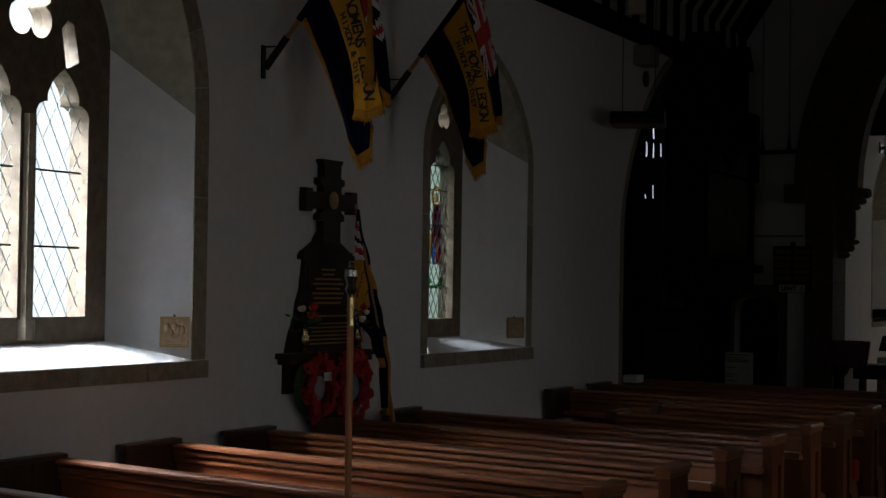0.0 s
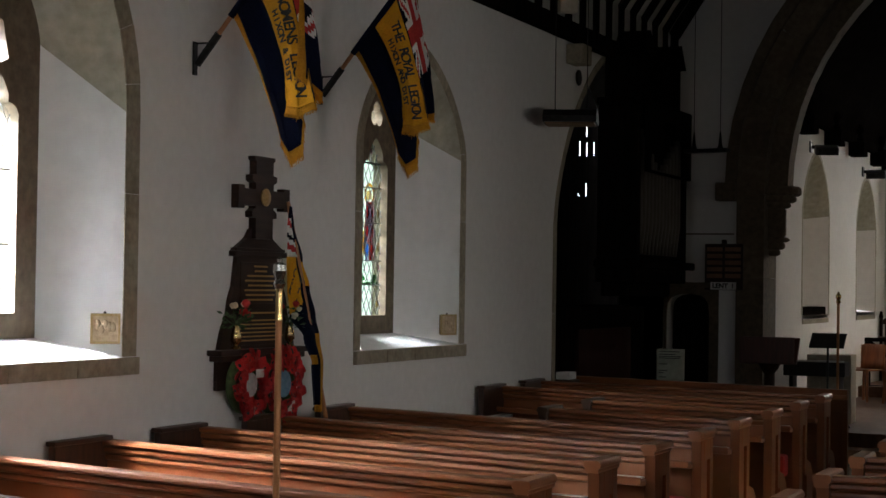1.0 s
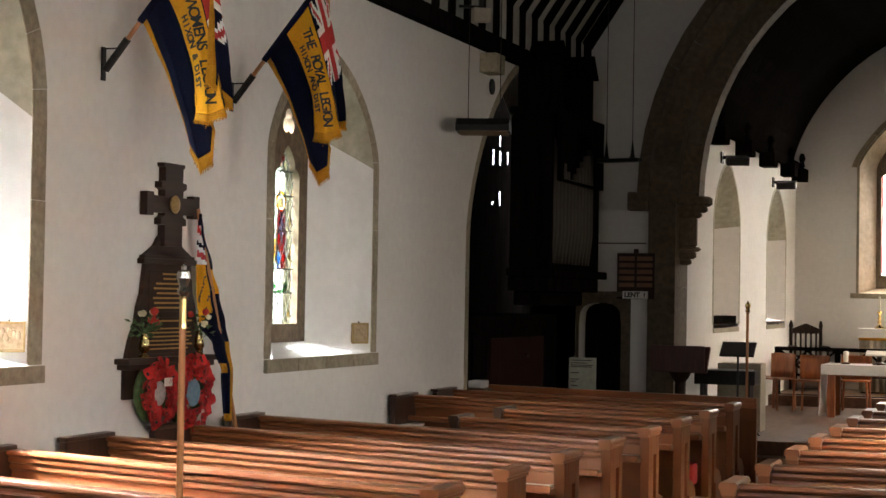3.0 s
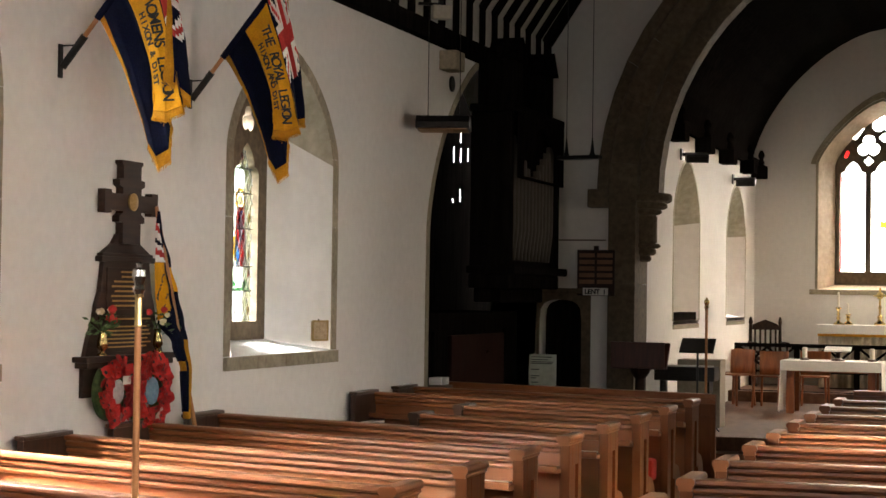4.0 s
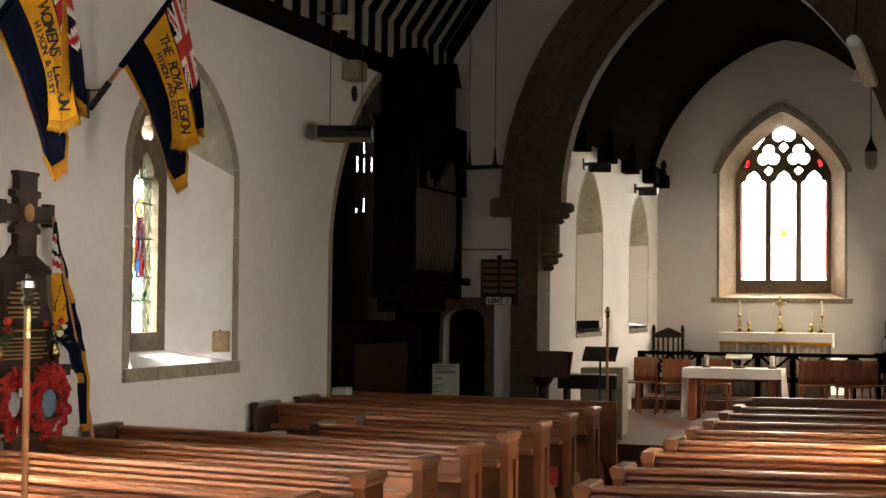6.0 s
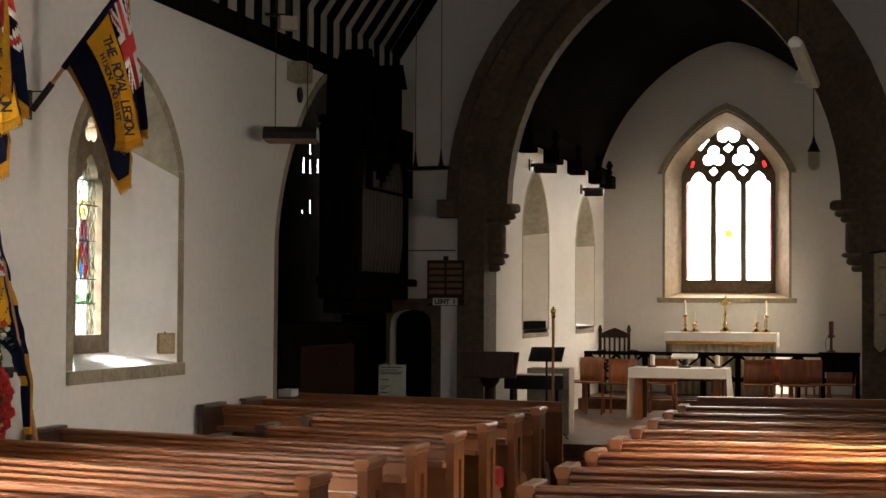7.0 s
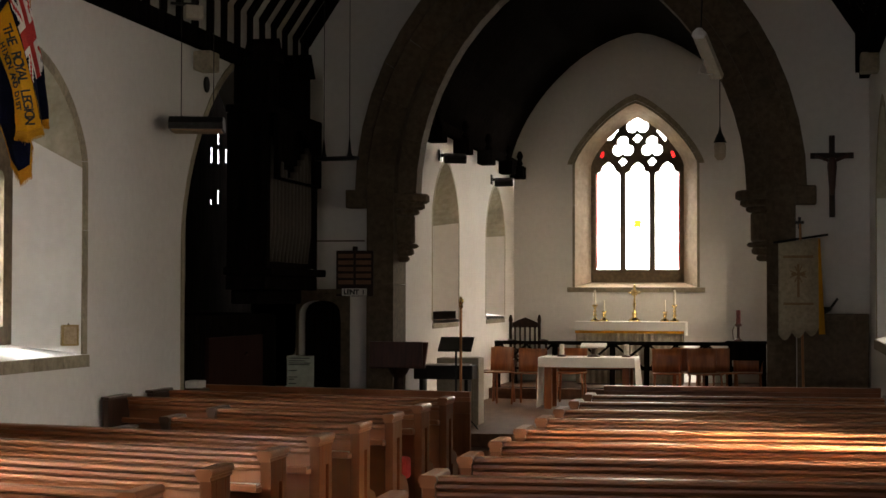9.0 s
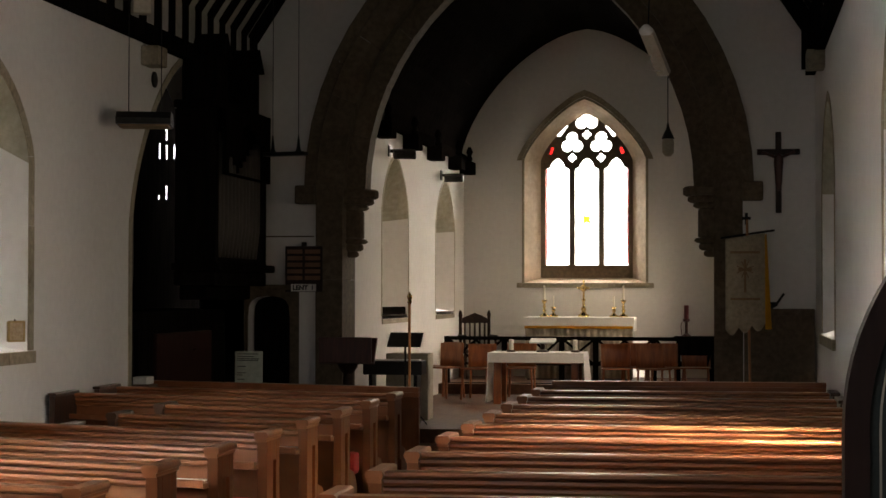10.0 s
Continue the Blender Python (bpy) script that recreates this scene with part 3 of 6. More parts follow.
# chancel side windows; the south pair is unseen, added to light the north wall
for nm, c, hw, zs, h, to, glass in (("window_6", 21.34, 0.86, 2.78, 0.74, on_chancel_north, DULLPANE), ("window_7", 25.20, 0.84, 2.74, 0.72, on_chancel_north, DULLPANE), ("window_8", 25.30, 0.80, 2.74, 0.72, on_chancel_south, CLEARPANE), ("window_9", 21.40, 0.80, 2.74, 0.72, on_chancel_south, CLEARPANE)):
    w = thing(nm, "plain plastered lancet recess with a narrow leaded light", "window", kind="structure")
    a, b = arch_line(c, hw, 1.50, zs, h), arch_line(c, 0.42, 1.58, 2.70, 0.55)
    for i, j in ((0, 4), (len(a) - 4, len(a))):
        part("splay", loft(a[i:j], 0, b[i:j], -0.5, to), PLASTER, w, "plastered splayed reveal")
    part("soffit", loft(a[3:-3], 0, b[3:-3], -0.5, to), SOFFIT, w, "stone soffit of the recess")
    # sill coloured dark so the lamps opposite leave no white strip
    part("sill_slope", prism(bmesh.new(), rect(c - hw, c + hw, 1.46, 1.505), to, -0.5, 0.0), DARKSTONE, w)
    plate("tracery", arch_line(c, 0.47, 1.50, 2.70, 0.60), [light_line(c, 0.24 if glass is CLEARPANE else 0.16, 1.68, 2.68)], to, -0.58, -0.5, STONE, w)
    flat(rect(c - 0.31, c + 0.31, 1.66, 3.12), to, -0.54, glass, w)
    ring_stones("surround_stone", w, a, arch_line(c, hw + 0.05, 1.499, zs, h + 0.05), to, -0.02, 0.004, SOFFIT, step=2)
    part("sill_edge", prism(bmesh.new(), rect(c - hw, c + hw, 1.40, 1.458), to, -0.03, 0.008), STONE, w)

# plain dark block across the sill
ledge = thing("book_trough", "black block on the sill of a chancel recess", "trough", (CN, 21.34, 1.506))
part("trough", boxes((-0.20, -0.02, -0.80, 0.80, 0.0, 0.10), bevel=0.006), BLACKWOOD, ledge)

# east window: three lights
we = thing("window_10", "three-light pointed window with bright glass and stone tracery", "window", kind="structure")
a, b = arch_line(-2.29, 0.97, 1.95, 3.92, 0.97, p=1.32), arch_line(-2.29, 0.745, 2.03, 3.92, 0.77, p=1.35)
# whitish plaster; the warm light on the splay is put into its tan colour
part("splay", loft(a, 0, b, -0.34, on_east, closed=True), material("peach-lit plaster reveal", (0.52, 0.41, 0.31), (0.64, 0.52, 0.40), 0.85, scale=(14, 14, 14), big=2.0, bump=0.2, stain=0.4), we)
ring_stones("surround_stone", we, a, arch_line(-2.29, 1.01, 1.949, 3.92, 1.01, p=1.32), on_east, -0.02, 0.006, STONE, step=2)
ring_stones("hood_mould", we, arch_line(-2.29, 1.01, 3.92, 3.921, 1.02, p=1.32)[3:-3], arch_line(-2.29, 1.09, 3.92, 3.921, 1.12, p=1.32)[3:-3], on_east, 0.0, 0.03, STONE, step=3, gap=0.001)
for i in range(3):
    part("sill_stone", prism(bmesh.new(), rect(-3.38 + i * 0.73, -3.38 + i * 0.73 + 0.727, 1.87, 1.948), on_east, -0.03, 0.06), STONE, we)
lts = [light_line(-2.29 + k * 0.475, 0.195, 2.24, 3.74, 0.95) for k in (-1, 0, 1)]
holes = lts + [foil(-2.29, 4.60, 0.195, 3, 90, deep=0.55)] + [foil(-2.29 + s * 0.235, 4.22, 0.185, 3, 90, deep=0.55) for s in (-1, 1)]
holes += [foil(-2.29, 4.36, 0.075, 4, 0), foil(-2.29 - 0.235, 3.985, 0.07, 4, 0), foil(-2.29 + 0.235, 3.985, 0.07, 4, 0)]
holes += [slit(-2.29 + s * 0.39, 4.43, 0.035, 0.13, s * -38) for s in (-1, 1)] + [slit(-2.29 + s * 0.57, 4.10, 0.03, 0.065, s * -20) for s in (-1, 1)]
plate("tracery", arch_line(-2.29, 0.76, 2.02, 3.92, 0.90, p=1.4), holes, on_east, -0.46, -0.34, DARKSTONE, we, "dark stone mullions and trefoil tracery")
for k in (-1, 0, 1):
    flat(rect(-2.29 + k * 0.475 - 0.2, -2.29 + k * 0.475 + 0.2, 2.23, 4.0), on_east, -0.40, CLEARPANE, we)
flat([(-2.95, 4.01), (-1.63, 4.01), (-1.95, 4.55), (-2.29, 4.87), (-2.63, 4.55)], on_east, -0.40, CLEARPANE, we)
for s in (-1, 1):
    flat(rect(-2.29 + s * 0.475 + s * 0.18 - 0.011, -2.29 + s * 0.475 + s * 0.18 + 0.011, 2.26, 3.8), on_east, -0.395, REDPANE, we, "border_pane")
    flat(slit(-2.29 + s * 0.57, 4.10, 0.04, 0.08, s * -20), on_east, -0.395, REDPANE, we, "border_pane")
flat(foil(-2.29, 2.98, 0.075, 4, 45), on_east, -0.395, GOLDPANE, we, "medallion_pane")
tagged(part("leading", leads(bmesh.new(), [(-2.29 + k * 0.475 - 0.19, -2.29 + k * 0.475 + 0.19, 2.25, 3.9) for k in (-1, 0, 1)], on_east, -0.39, thick=0.003), LEAD, we), kind="stuff")

# bright overcast sky beyond the north and east windows
GLOW = bpy.data.materials.new("bright cloud")
GLOW.use_nodes = True
gn = GLOW.node_tree.nodes
gn["Principled BSDF"].inputs["Base Color"].default_value = (0, 0, 0, 1)
gn["Principled BSDF"].inputs["Emission Color"].default_value = (0.94, 0.98, 1.0, 1)
gn["Principled BSDF"].inputs["Emission Strength"].default_value = 12.0
tagged(part("backdrop", boxes((NW - 3.2, NW - 3.1, 2.0, 30.0, 0.3, 9.0)), GLOW), "bright white cloud beyond the windows", "sky", kind="structure")
tagged(part("backdrop", boxes((-7.0, 3.0, EY + 3.0, EY + 3.1, 0.5, 10.0)), GLOW), "bright white cloud beyond the chancel window", "sky", kind="structure")

# daylight at the windows, seen and unseen, with added fill lamps
DAY, WARM = (0.95, 0.97, 1.0), (1.0, 0.86, 0.68)
SOUTH = (1.0, 0.93, 0.84)
window_light("daylight", (NW - 1.0, 6.1, 4.3), (-4.2, 6.9, 1.1), 2.4, 2.0, 5200, DAY)
# second lamp at window_1, added as low sky to brighten the south wall
window_light("daylight", (NW - 0.9, 6.0, 2.5), (SW, 12.0, 2.0), 1.6, 1.4, 110, DAY, 80)
window_light("daylight", (NW - 1.0, 10.9, 3.7), (-4.4, 11.8, 1.2), 1.6, 1.8, 420, DAY)
window_light("daylight", (SW + 0.9, 15.75, 3.0), (-3, 15.75, 1.4), 1.3, 1.8, 35, WARM)
window_light("daylight", (SW + 0.8, 8.9, 2.6), (NW, 11.8, 2.3), 1.3, 1.5, 36, SOUTH, 75)
# extra lamp aimed down, added to brighten the sunlit patch on the pews
window_light("daylight", (SW + 0.8, 9.0, 3.6), (-0.2, 10.1, 0.9), 1.3, 1.6, 1300, SOUTH, 70)
# lamps at the two unseen windows, added to brighten the north wall
window_light("daylight", (SW + 0.8, 4.2, 2.6), (NW, 8.6, 2.2), 1.3, 1.5, 48, SOUTH, 75)
window_light("daylight", (SW + 0.8, 0.5, 2.6), (NW, 7.6, 2.2), 1.3, 1.5, 75, SOUTH, 75)
# fill lamp at the unseen west opening
window_light("daylight", (MID, WY - 0.5, 4.6), (MID, 6, 0.5), 2.2, 2.4, 40, DAY)
window_light("daylight", (-2.29, EY + 0.8, 4.2), (-2.29, 22, 0.8), 1.5, 2.4, 175, (1.0, 0.87, 0.71))
# lamps at the unseen south pair of chancel windows
for y in (21.2, 25.1):
    window_light("daylight", (CS + 0.95, y, 3.2), (-4.2, y, 1.9), 1.0, 1.6, 165, (1.0, 0.82, 0.62), 110)

# ---- pews ----
RAIL_PROFILE = [(-0.455, 0.885), (-0.47, 0.89), (-0.476, 0.90), (-0.474, 0.912), (-0.462, 0.92), (-0.478, 0.926), (-0.486, 0.936), (-0.484, 0.95), (-0.472, 0.956), (-0.492, 0.960), (-0.502, 0.970), (-0.50, 0.982), (-0.488, 0.988), (-0.412, 0.988), (-0.40, 0.98), (-0.402, 0.962), (-0.42, 0.955), (-0.425, 0.885)]
LEDGE_PROFILE = [(-0.455, 0.775), (-0.47, 0.78), (-0.595, 0.785), (-0.612, 0.79), (-0.614, 0.822), (-0.606, 0.830), (-0.598, 0.824), (-0.596, 0.808), (-0.455, 0.814)]
CAP_PROFILE = [(-0.018, 0.938), (-0.026, 0.946), (-0.02, 0.956), (-0.034, 0.962), (-0.04, 0.975), (-0.034, 0.988), (-0.02, 0.996), (0.075, 0.996), (0.089, 0.988), (0.095, 0.975), (0.089, 0.962), (0.075, 0.956), (0.081, 0.946), (0.073, 0.938)]


def moulded(profile, x0, x1):
    """A moulding with a (y, z) profile, run along x."""
    return prism(bmesh.new(), profile, lambda u, z, d: (d, u, z), x0, x1)


def cap_block(x0, x1, y0=-0.53, y1=-0.20):
    """The moulded cap on a pew end, run along y."""
    mid = (x0 + x1) / 2 - 0.0275
    return prism(bmesh.new(), CAP_PROFILE, lambda u, z, d: (0.0275 + (u - 0.0275) * 0.64 + mid, d, z), y0, y1)


def sheared(bm, k):
    """Set a run askew: it moves k metres along y for each metre from the aisle."""
    for v in bm.verts:
        v.co.y += k * abs(v.co.x)
    return bm


def pew(label, length, side, wall_end, group, skew):
    """A bench pew facing east; its aisle end stands at x = 0, its body runs askew to side * length; the back's west face is at y = -0.49."""
    e = thing("pew", label, "pew", group=group)

    def xs(a, b):
        return (min(side * a, side * b), max(side * a, side * b))

    L = length
    run = xs(0.05, L - 0.03)
    part("back_panel", sheared(boxes((*run, -0.455, -0.425, 0.10, 0.945), bevel=0.004), skew), PEW, e)
    part("top_rail", sheared(moulded(RAIL_PROFILE, *run), skew), PEW, e)
    part("book_ledge", sheared(moulded(LEDGE_PROFILE, *run), skew), PEW, e)
    part("seat", sheared(boxes((*run, -0.425, -0.03, 0.42, 0.45), bevel=0.008), skew), PEW, e)
    part("plinth", sheared(boxes((*run, -0.47, -0.44, 0.0, 0.10)), skew), PEW, e)
    a, b = xs(0.0, 0.06)
    bm = boxes((a, b, -0.50, -0.43, 0, 0.94), (a, b, -0.295, -0.225, 0.45, 0.94), (a, b, -0.43, -0.295, 0.82, 0.94), (a, b, -0.43, -0.225, 0, 0.14), (*xs(0.018, 0.045), -0.43, -0.295, 0.14, 0.82), bevel=0.004)
    prism(bm, [(-0.225, 0.0), (0.0, 0.0), (0.0, 0.40), (-0.03, 0.47), (-0.10, 0.53), (-0.225, 0.56)], lambda u, z, d: (d, u, z), a, b)
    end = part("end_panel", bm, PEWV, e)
    part("cap", cap_block(*xs(-0.03, 0.09)), PEW, end)
    if wall_end:
        part("wall_end", sheared(boxes((*xs(L - 0.03, L + 0.02), -0.90, -0.43, 0.0, 0.985), (*xs(L - 0.045, L + 0.03), -0.915, -0.42, 0.985, 1.01), bevel=0.008), skew), DARKPEW, e, "dark-stained end panel against the wall")
    else:
        far = part("free_end", sheared(boxes((*xs(L - 0.03, L + 0.03), -0.52, -0.22, 0.0, 0.945), bevel=0.006), skew), DARKPEW, e, "dark free-standing end panel")
        part("cap", sheared(cap_block(*xs(L - 0.06, L + 0.06)), skew), DARKPEW, far)
    return e


LEFT_X, RIGHT_X = -2.63, -1.62
NSKEW, SSKEW = 0.25, 0.045
left_rows = [4.28 + 0.94 * i for i in range(11)]
right_rows = [5.25 + 0.918 * i for i in range(11)]
left = pew("varnished pine pew with moulded rail against the white wall", LEFT_X - NW - 0.06, -1, True, "north block of pews", NSKEW)
short = pew("shorter varnished pine pew beside the radiator", 1.42, -1, False, "north block of pews", NSKEW)
right = pew("varnished pine pew with moulded rail and capped end", SW - RIGHT_X - 0.06, 1, True, "south block of pews", SSKEW)
placed = set()
for src, x, y in [(short if i in (7, 8) else left, LEFT_X, y) for i, y in enumerate(left_rows)] + [(right, RIGHT_X, y) for y in right_rows]:
    if src in placed:
        copy_thing(src, pose(x, y, 0))
    else:
        placed.add(src)
        src.matrix_basis = pose(x, y, 0)


def pew_front(label, x, long, side, y, skew):
    """A panelled desk front running askew from its aisle end at x."""
    e = thing("panelled_desk", label, "pew desk", (x, y, 0), group="pew fronts")

    def run(*rows, bevel=0.0):
        return sheared(boxes(*[(min(side * a, side * b), max(side * a, side * b), *r) for a, b, *r in rows], bevel=bevel), skew)

    n = max(3, round(long / 0.5))
    part("top_rail", run((0, long, -0.05, 0.05, 0.94, 0.985), (0, long, -0.035, 0.035, 0.90, 0.94), bevel=0.006), PEW, e)
    rows = [(0, long, -0.025, 0.025, 0.80, 0.90), (0, long, -0.025, 0.025, 0, 0.14)]
    for i in range(n + 1):
        u = long * i / n
        rows.append((max(u - 0.04, 0), min(u + 0.04, long), -0.024, 0.024, 0.14, 0.80))
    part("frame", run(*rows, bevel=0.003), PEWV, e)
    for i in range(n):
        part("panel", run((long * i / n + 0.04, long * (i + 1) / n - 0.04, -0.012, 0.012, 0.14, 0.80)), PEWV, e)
    return e


pew_front("dark pine panelled front before the first pew", LEFT_X, LEFT_X - NW - 0.05, -1, 14.25, NSKEW)
pew_front("pine panelled front before the first south pew", RIGHT_X, SW - RIGHT_X - 0.03, 1, 15.55, SSKEW)


# ---- churchwardens' wands on the pew ends ----
def wand(x, y, top, r, label, head):
    e = thing("churchwarden_wand", label, "staff", (x, y, 0), group="churchwardens' wands")
    part("shaft", rod(bmesh.new(), (0, 0, 0.0), (0, 0, top - 0.20), r, 14, r * 0.92), WAND, e)
    part("ferrule", lathe([(r * 1.02, top - 0.20), (r * 1.06, top - 0.195), (r * 0.98, top - 0.18), (r * 0.98, top - 0.11), (r * 1.1, top - 0.10)], n=16), BRASS if head is SILVER else WAND, e, "brass sleeve")
    part("finial", lathe([(r * 1.1, top - 0.10), (r * 1.7, top - 0.085), (r * 1.2, top - 0.07), (r * 1.9, top - 0.045), (r * 1.7, top - 0.025), (r * 0.7, top - 0.018), (r * 0.8, top - 0.008), (r * 0.2, top)], n=18), head, e, "moulded metal head")
    for z in (0.32, 0.80):
        part("bracket", boxes((-0.05, 0.02, -0.022, 0.022, z, z + 0.03), bevel=0.004), BRASS, e)
    return e


wand(-2.735, 4.60, 1.885, 0.0115, "wooden churchwarden's wand with brass sleeve and silver head", SILVER)
wand(-2.735, 14.35, 1.80, 0.0125, "slim wooden churchwarden's wand on a pew end", BRASS)

# ---- organ in its chamber ----
chamber = thing("organ_chamber", "plastered recess behind the organ, darkened for shade", "recess", kind="structure")
# near-black plaster: shade inside the chamber and doorway is put into its colour
DARKROOM = material("shade-dark chamber plaster", (0.028, 0.025, 0.022), (0.05, 0.045, 0.038), 0.95, scale=(10, 10, 10), stain=0.5, spec=0.05)
slits = [rect(y - 0.016, y + 0.016, z0, z1) for y, z0, z1 in ((18.28, 3.52, 3.68), (18.045, 3.29, 3.46), (18.285, 3.30, 3.455), (18.555, 3.33, 3.485), (18.285, 2.845, 2.995), (18.025, 2.83, 2.87))]


def on_chamber(u, z, d):
    return (NW - 1.0 + d, u, z)


# back boards added in black to carry the deep shade behind the organ
plate("chamber_back", rect(14.0, 19.6, -0.1, 4.4), slits, on_chamber, -0.006, 0, BLACKWOOD, chamber, "back of the recess coloured black for shade, with bright gaps")
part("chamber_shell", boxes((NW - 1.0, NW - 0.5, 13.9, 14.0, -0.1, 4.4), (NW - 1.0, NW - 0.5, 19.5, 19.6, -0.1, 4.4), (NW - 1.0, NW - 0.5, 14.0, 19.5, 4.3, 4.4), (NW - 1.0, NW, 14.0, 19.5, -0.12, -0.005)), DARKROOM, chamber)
part("arch_lining", loft(ORGAN, 0.0, ORGAN, -0.5, on_north), STONE, chamber)
ring_stones("arch_stone", chamber, ORGAN, arch_line(16.2, 1.86, 0.0, 2.35, 1.86), on_north, -0.02, 0.005, STONE, step=2)

CONSOLE = material("dark red organ door", (0.016, 0.004, 0.0025), (0.032, 0.008, 0.005), 0.6, scale=(26, 26, 3), big=1.5, bump=0.05, spec=0.15)
organ = thing("pipe_organ", "black pipe organ filling the side arch", "organ", (0, 0, 0))
X0 = NW + 0.42
# base coloured black so its top shows no pale lit strip
part("lower_case", boxes((NW - 0.9, NW - 0.1, 14.75, 17.6, 0.0, 1.62), bevel=0.01), BLACKWOOD, organ, "panelled organ base coloured black")
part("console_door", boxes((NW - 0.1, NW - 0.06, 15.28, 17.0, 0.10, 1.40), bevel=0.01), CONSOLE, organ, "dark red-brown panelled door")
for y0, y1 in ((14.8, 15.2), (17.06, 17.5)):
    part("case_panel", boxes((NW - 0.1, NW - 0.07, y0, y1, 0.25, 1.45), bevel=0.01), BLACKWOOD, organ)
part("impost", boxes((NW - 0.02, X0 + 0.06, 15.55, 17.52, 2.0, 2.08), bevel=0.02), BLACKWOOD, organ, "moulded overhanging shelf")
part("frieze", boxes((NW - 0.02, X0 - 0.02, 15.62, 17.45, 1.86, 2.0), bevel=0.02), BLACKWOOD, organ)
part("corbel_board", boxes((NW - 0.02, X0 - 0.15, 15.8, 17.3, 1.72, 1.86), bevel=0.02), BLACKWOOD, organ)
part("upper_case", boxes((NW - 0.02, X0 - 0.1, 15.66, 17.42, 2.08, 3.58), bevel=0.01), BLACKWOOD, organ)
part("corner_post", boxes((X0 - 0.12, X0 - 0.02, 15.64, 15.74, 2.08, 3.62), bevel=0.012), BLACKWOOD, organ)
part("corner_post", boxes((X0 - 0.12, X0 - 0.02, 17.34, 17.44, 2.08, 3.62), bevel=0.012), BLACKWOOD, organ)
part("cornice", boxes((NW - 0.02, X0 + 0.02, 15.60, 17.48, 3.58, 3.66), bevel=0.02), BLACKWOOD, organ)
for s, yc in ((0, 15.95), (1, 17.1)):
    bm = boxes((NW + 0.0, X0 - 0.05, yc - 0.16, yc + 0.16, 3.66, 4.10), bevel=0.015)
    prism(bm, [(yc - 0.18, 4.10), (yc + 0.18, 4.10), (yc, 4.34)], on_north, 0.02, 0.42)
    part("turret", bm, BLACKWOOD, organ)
PIPE = material("dull organ pipe metal", (0.030, 0.024, 0.018), (0.05, 0.04, 0.03), 0.55, 0.2, scale=(30, 30, 6), vary=0.1)
for i in range(12):
    y = 15.84 + i * 0.126
    h = 2.95 + 0.4 * abs(i - 5.5) / 5.5
    part("pipe", lathe([(0.015, 2.14), (0.05, 2.45), (0.05, h), (0.045, h + 0.01)], (X0 - 0.08, y, 0), 12), PIPE, organ)
plate("pipe_shade", rect(15.74, 17.34, 2.94, 3.58), [arch_line(16.54, 0.70, 2.96, 3.05, 0.44, 12)], on_north, 0.43, 0.47, BLACKWOOD, organ)
for i in range(9):
    y = 14.62 + i * 0.12
    h = 3.55 - 0.05 * i + 0.3 * math.sin(i)
    part("pipe", lathe([(0.015, 1.7), (0.045, 1.95), (0.045, h), (0.04, h + 0.01)], (NW - 0.45 - 0.02 * (i % 2), y, 0), 10), PIPE, organ)
part("door_knob", lathe([(0.012, 0), (0.02, 0.02), (0.008, 0.03)], (NW - 0.045, 16.38, 1.2), 10), SILVER, organ)

# ---- memorial on the north wall ----
def at_north(e_y):
    def to(u, z, d):
        return (d, u, z)
    return to


mem = thing("war_memorial", "dark carved oak memorial cross with gilt name panels on the wall", "memorial", (NW, 8.94, 0))
to = at_north(0)
SHAPE = [(-0.46, 1.40), (-0.42, 1.52), (-0.36, 1.62), (-0.34, 1.72), (-0.30, 1.80), (-0.27, 1.98), (-0.31, 2.0), (-0.30, 2.03), (-0.16, 2.10), (-0.11, 2.16), (0.11, 2.16), (0.16, 2.10), (0.30, 2.03), (0.31, 2.0), (0.27, 1.98), (0.30, 1.80), (0.34, 1.72), (0.36, 1.62), (0.42, 1.52), (0.46, 1.40)]
part("board", prism(bmesh.new(), SHAPE, to, 0.005, 0.07), OAK, mem)
CROSS = [(-0.105, 2.10), (0.105, 2.10), (0.105, 2.23), (0.15, 2.235), (0.15, 2.27), (0.11, 2.29), (0.11, 2.305), (0.24, 2.305), (0.24, 2.285), (0.315, 2.285), (0.315, 2.43), (0.24, 2.43), (0.24, 2.41), (0.11, 2.41), (0.11, 2.45), (0.15, 2.465), (0.15, 2.50), (0.105, 2.505), (0.105, 2.59), (0.125, 2.60), (0.125, 2.62), (-0.125, 2.62), (-0.125, 2.60), (-0.105, 2.59), (-0.105, 2.505), (-0.15, 2.50), (-0.15, 2.465), (-0.11, 2.45), (-0.11, 2.41), (-0.24, 2.41), (-0.24, 2.43), (-0.315, 2.43), (-0.315, 2.285), (-0.24, 2.285), (-0.24, 2.305), (-0.11, 2.305), (-0.11, 2.29), (-0.15, 2.27), (-0.15, 2.235), (-0.105, 2.23)]
part("cross", prism(bmesh.new(), CROSS, to, 0.02, 0.13), OAK, mem)
part("boss", lathe([(0.05, 0), (0.055, 0.012), (0.03, 0.02), (0.012, 0.026)], n=14), GILT, mem, "small gilt badge").matrix_basis = pose(0.058, 0, 2.32, 0, 90, 0)
part("shoulder_moulding", boxes((0.0, 0.11, -0.32, 0.32, 1.985, 2.02), (0.0, 0.09, -0.3, 0.3, 2.02, 2.04), bevel=0.006), OAK, mem)
part("upper_panel", boxes((0.07, 0.085, -0.24, 0.24, 1.69, 1.95), bevel=0.006), OAK, mem)
part("lower_panel", boxes((0.07, 0.085, -0.33, 0.33, 1.43, 1.60), bevel=0.006), OAK, mem)
part("moulding", boxes((0.07, 0.10, -0.33, 0.33, 1.61, 1.655), bevel=0.008), OAK, mem)
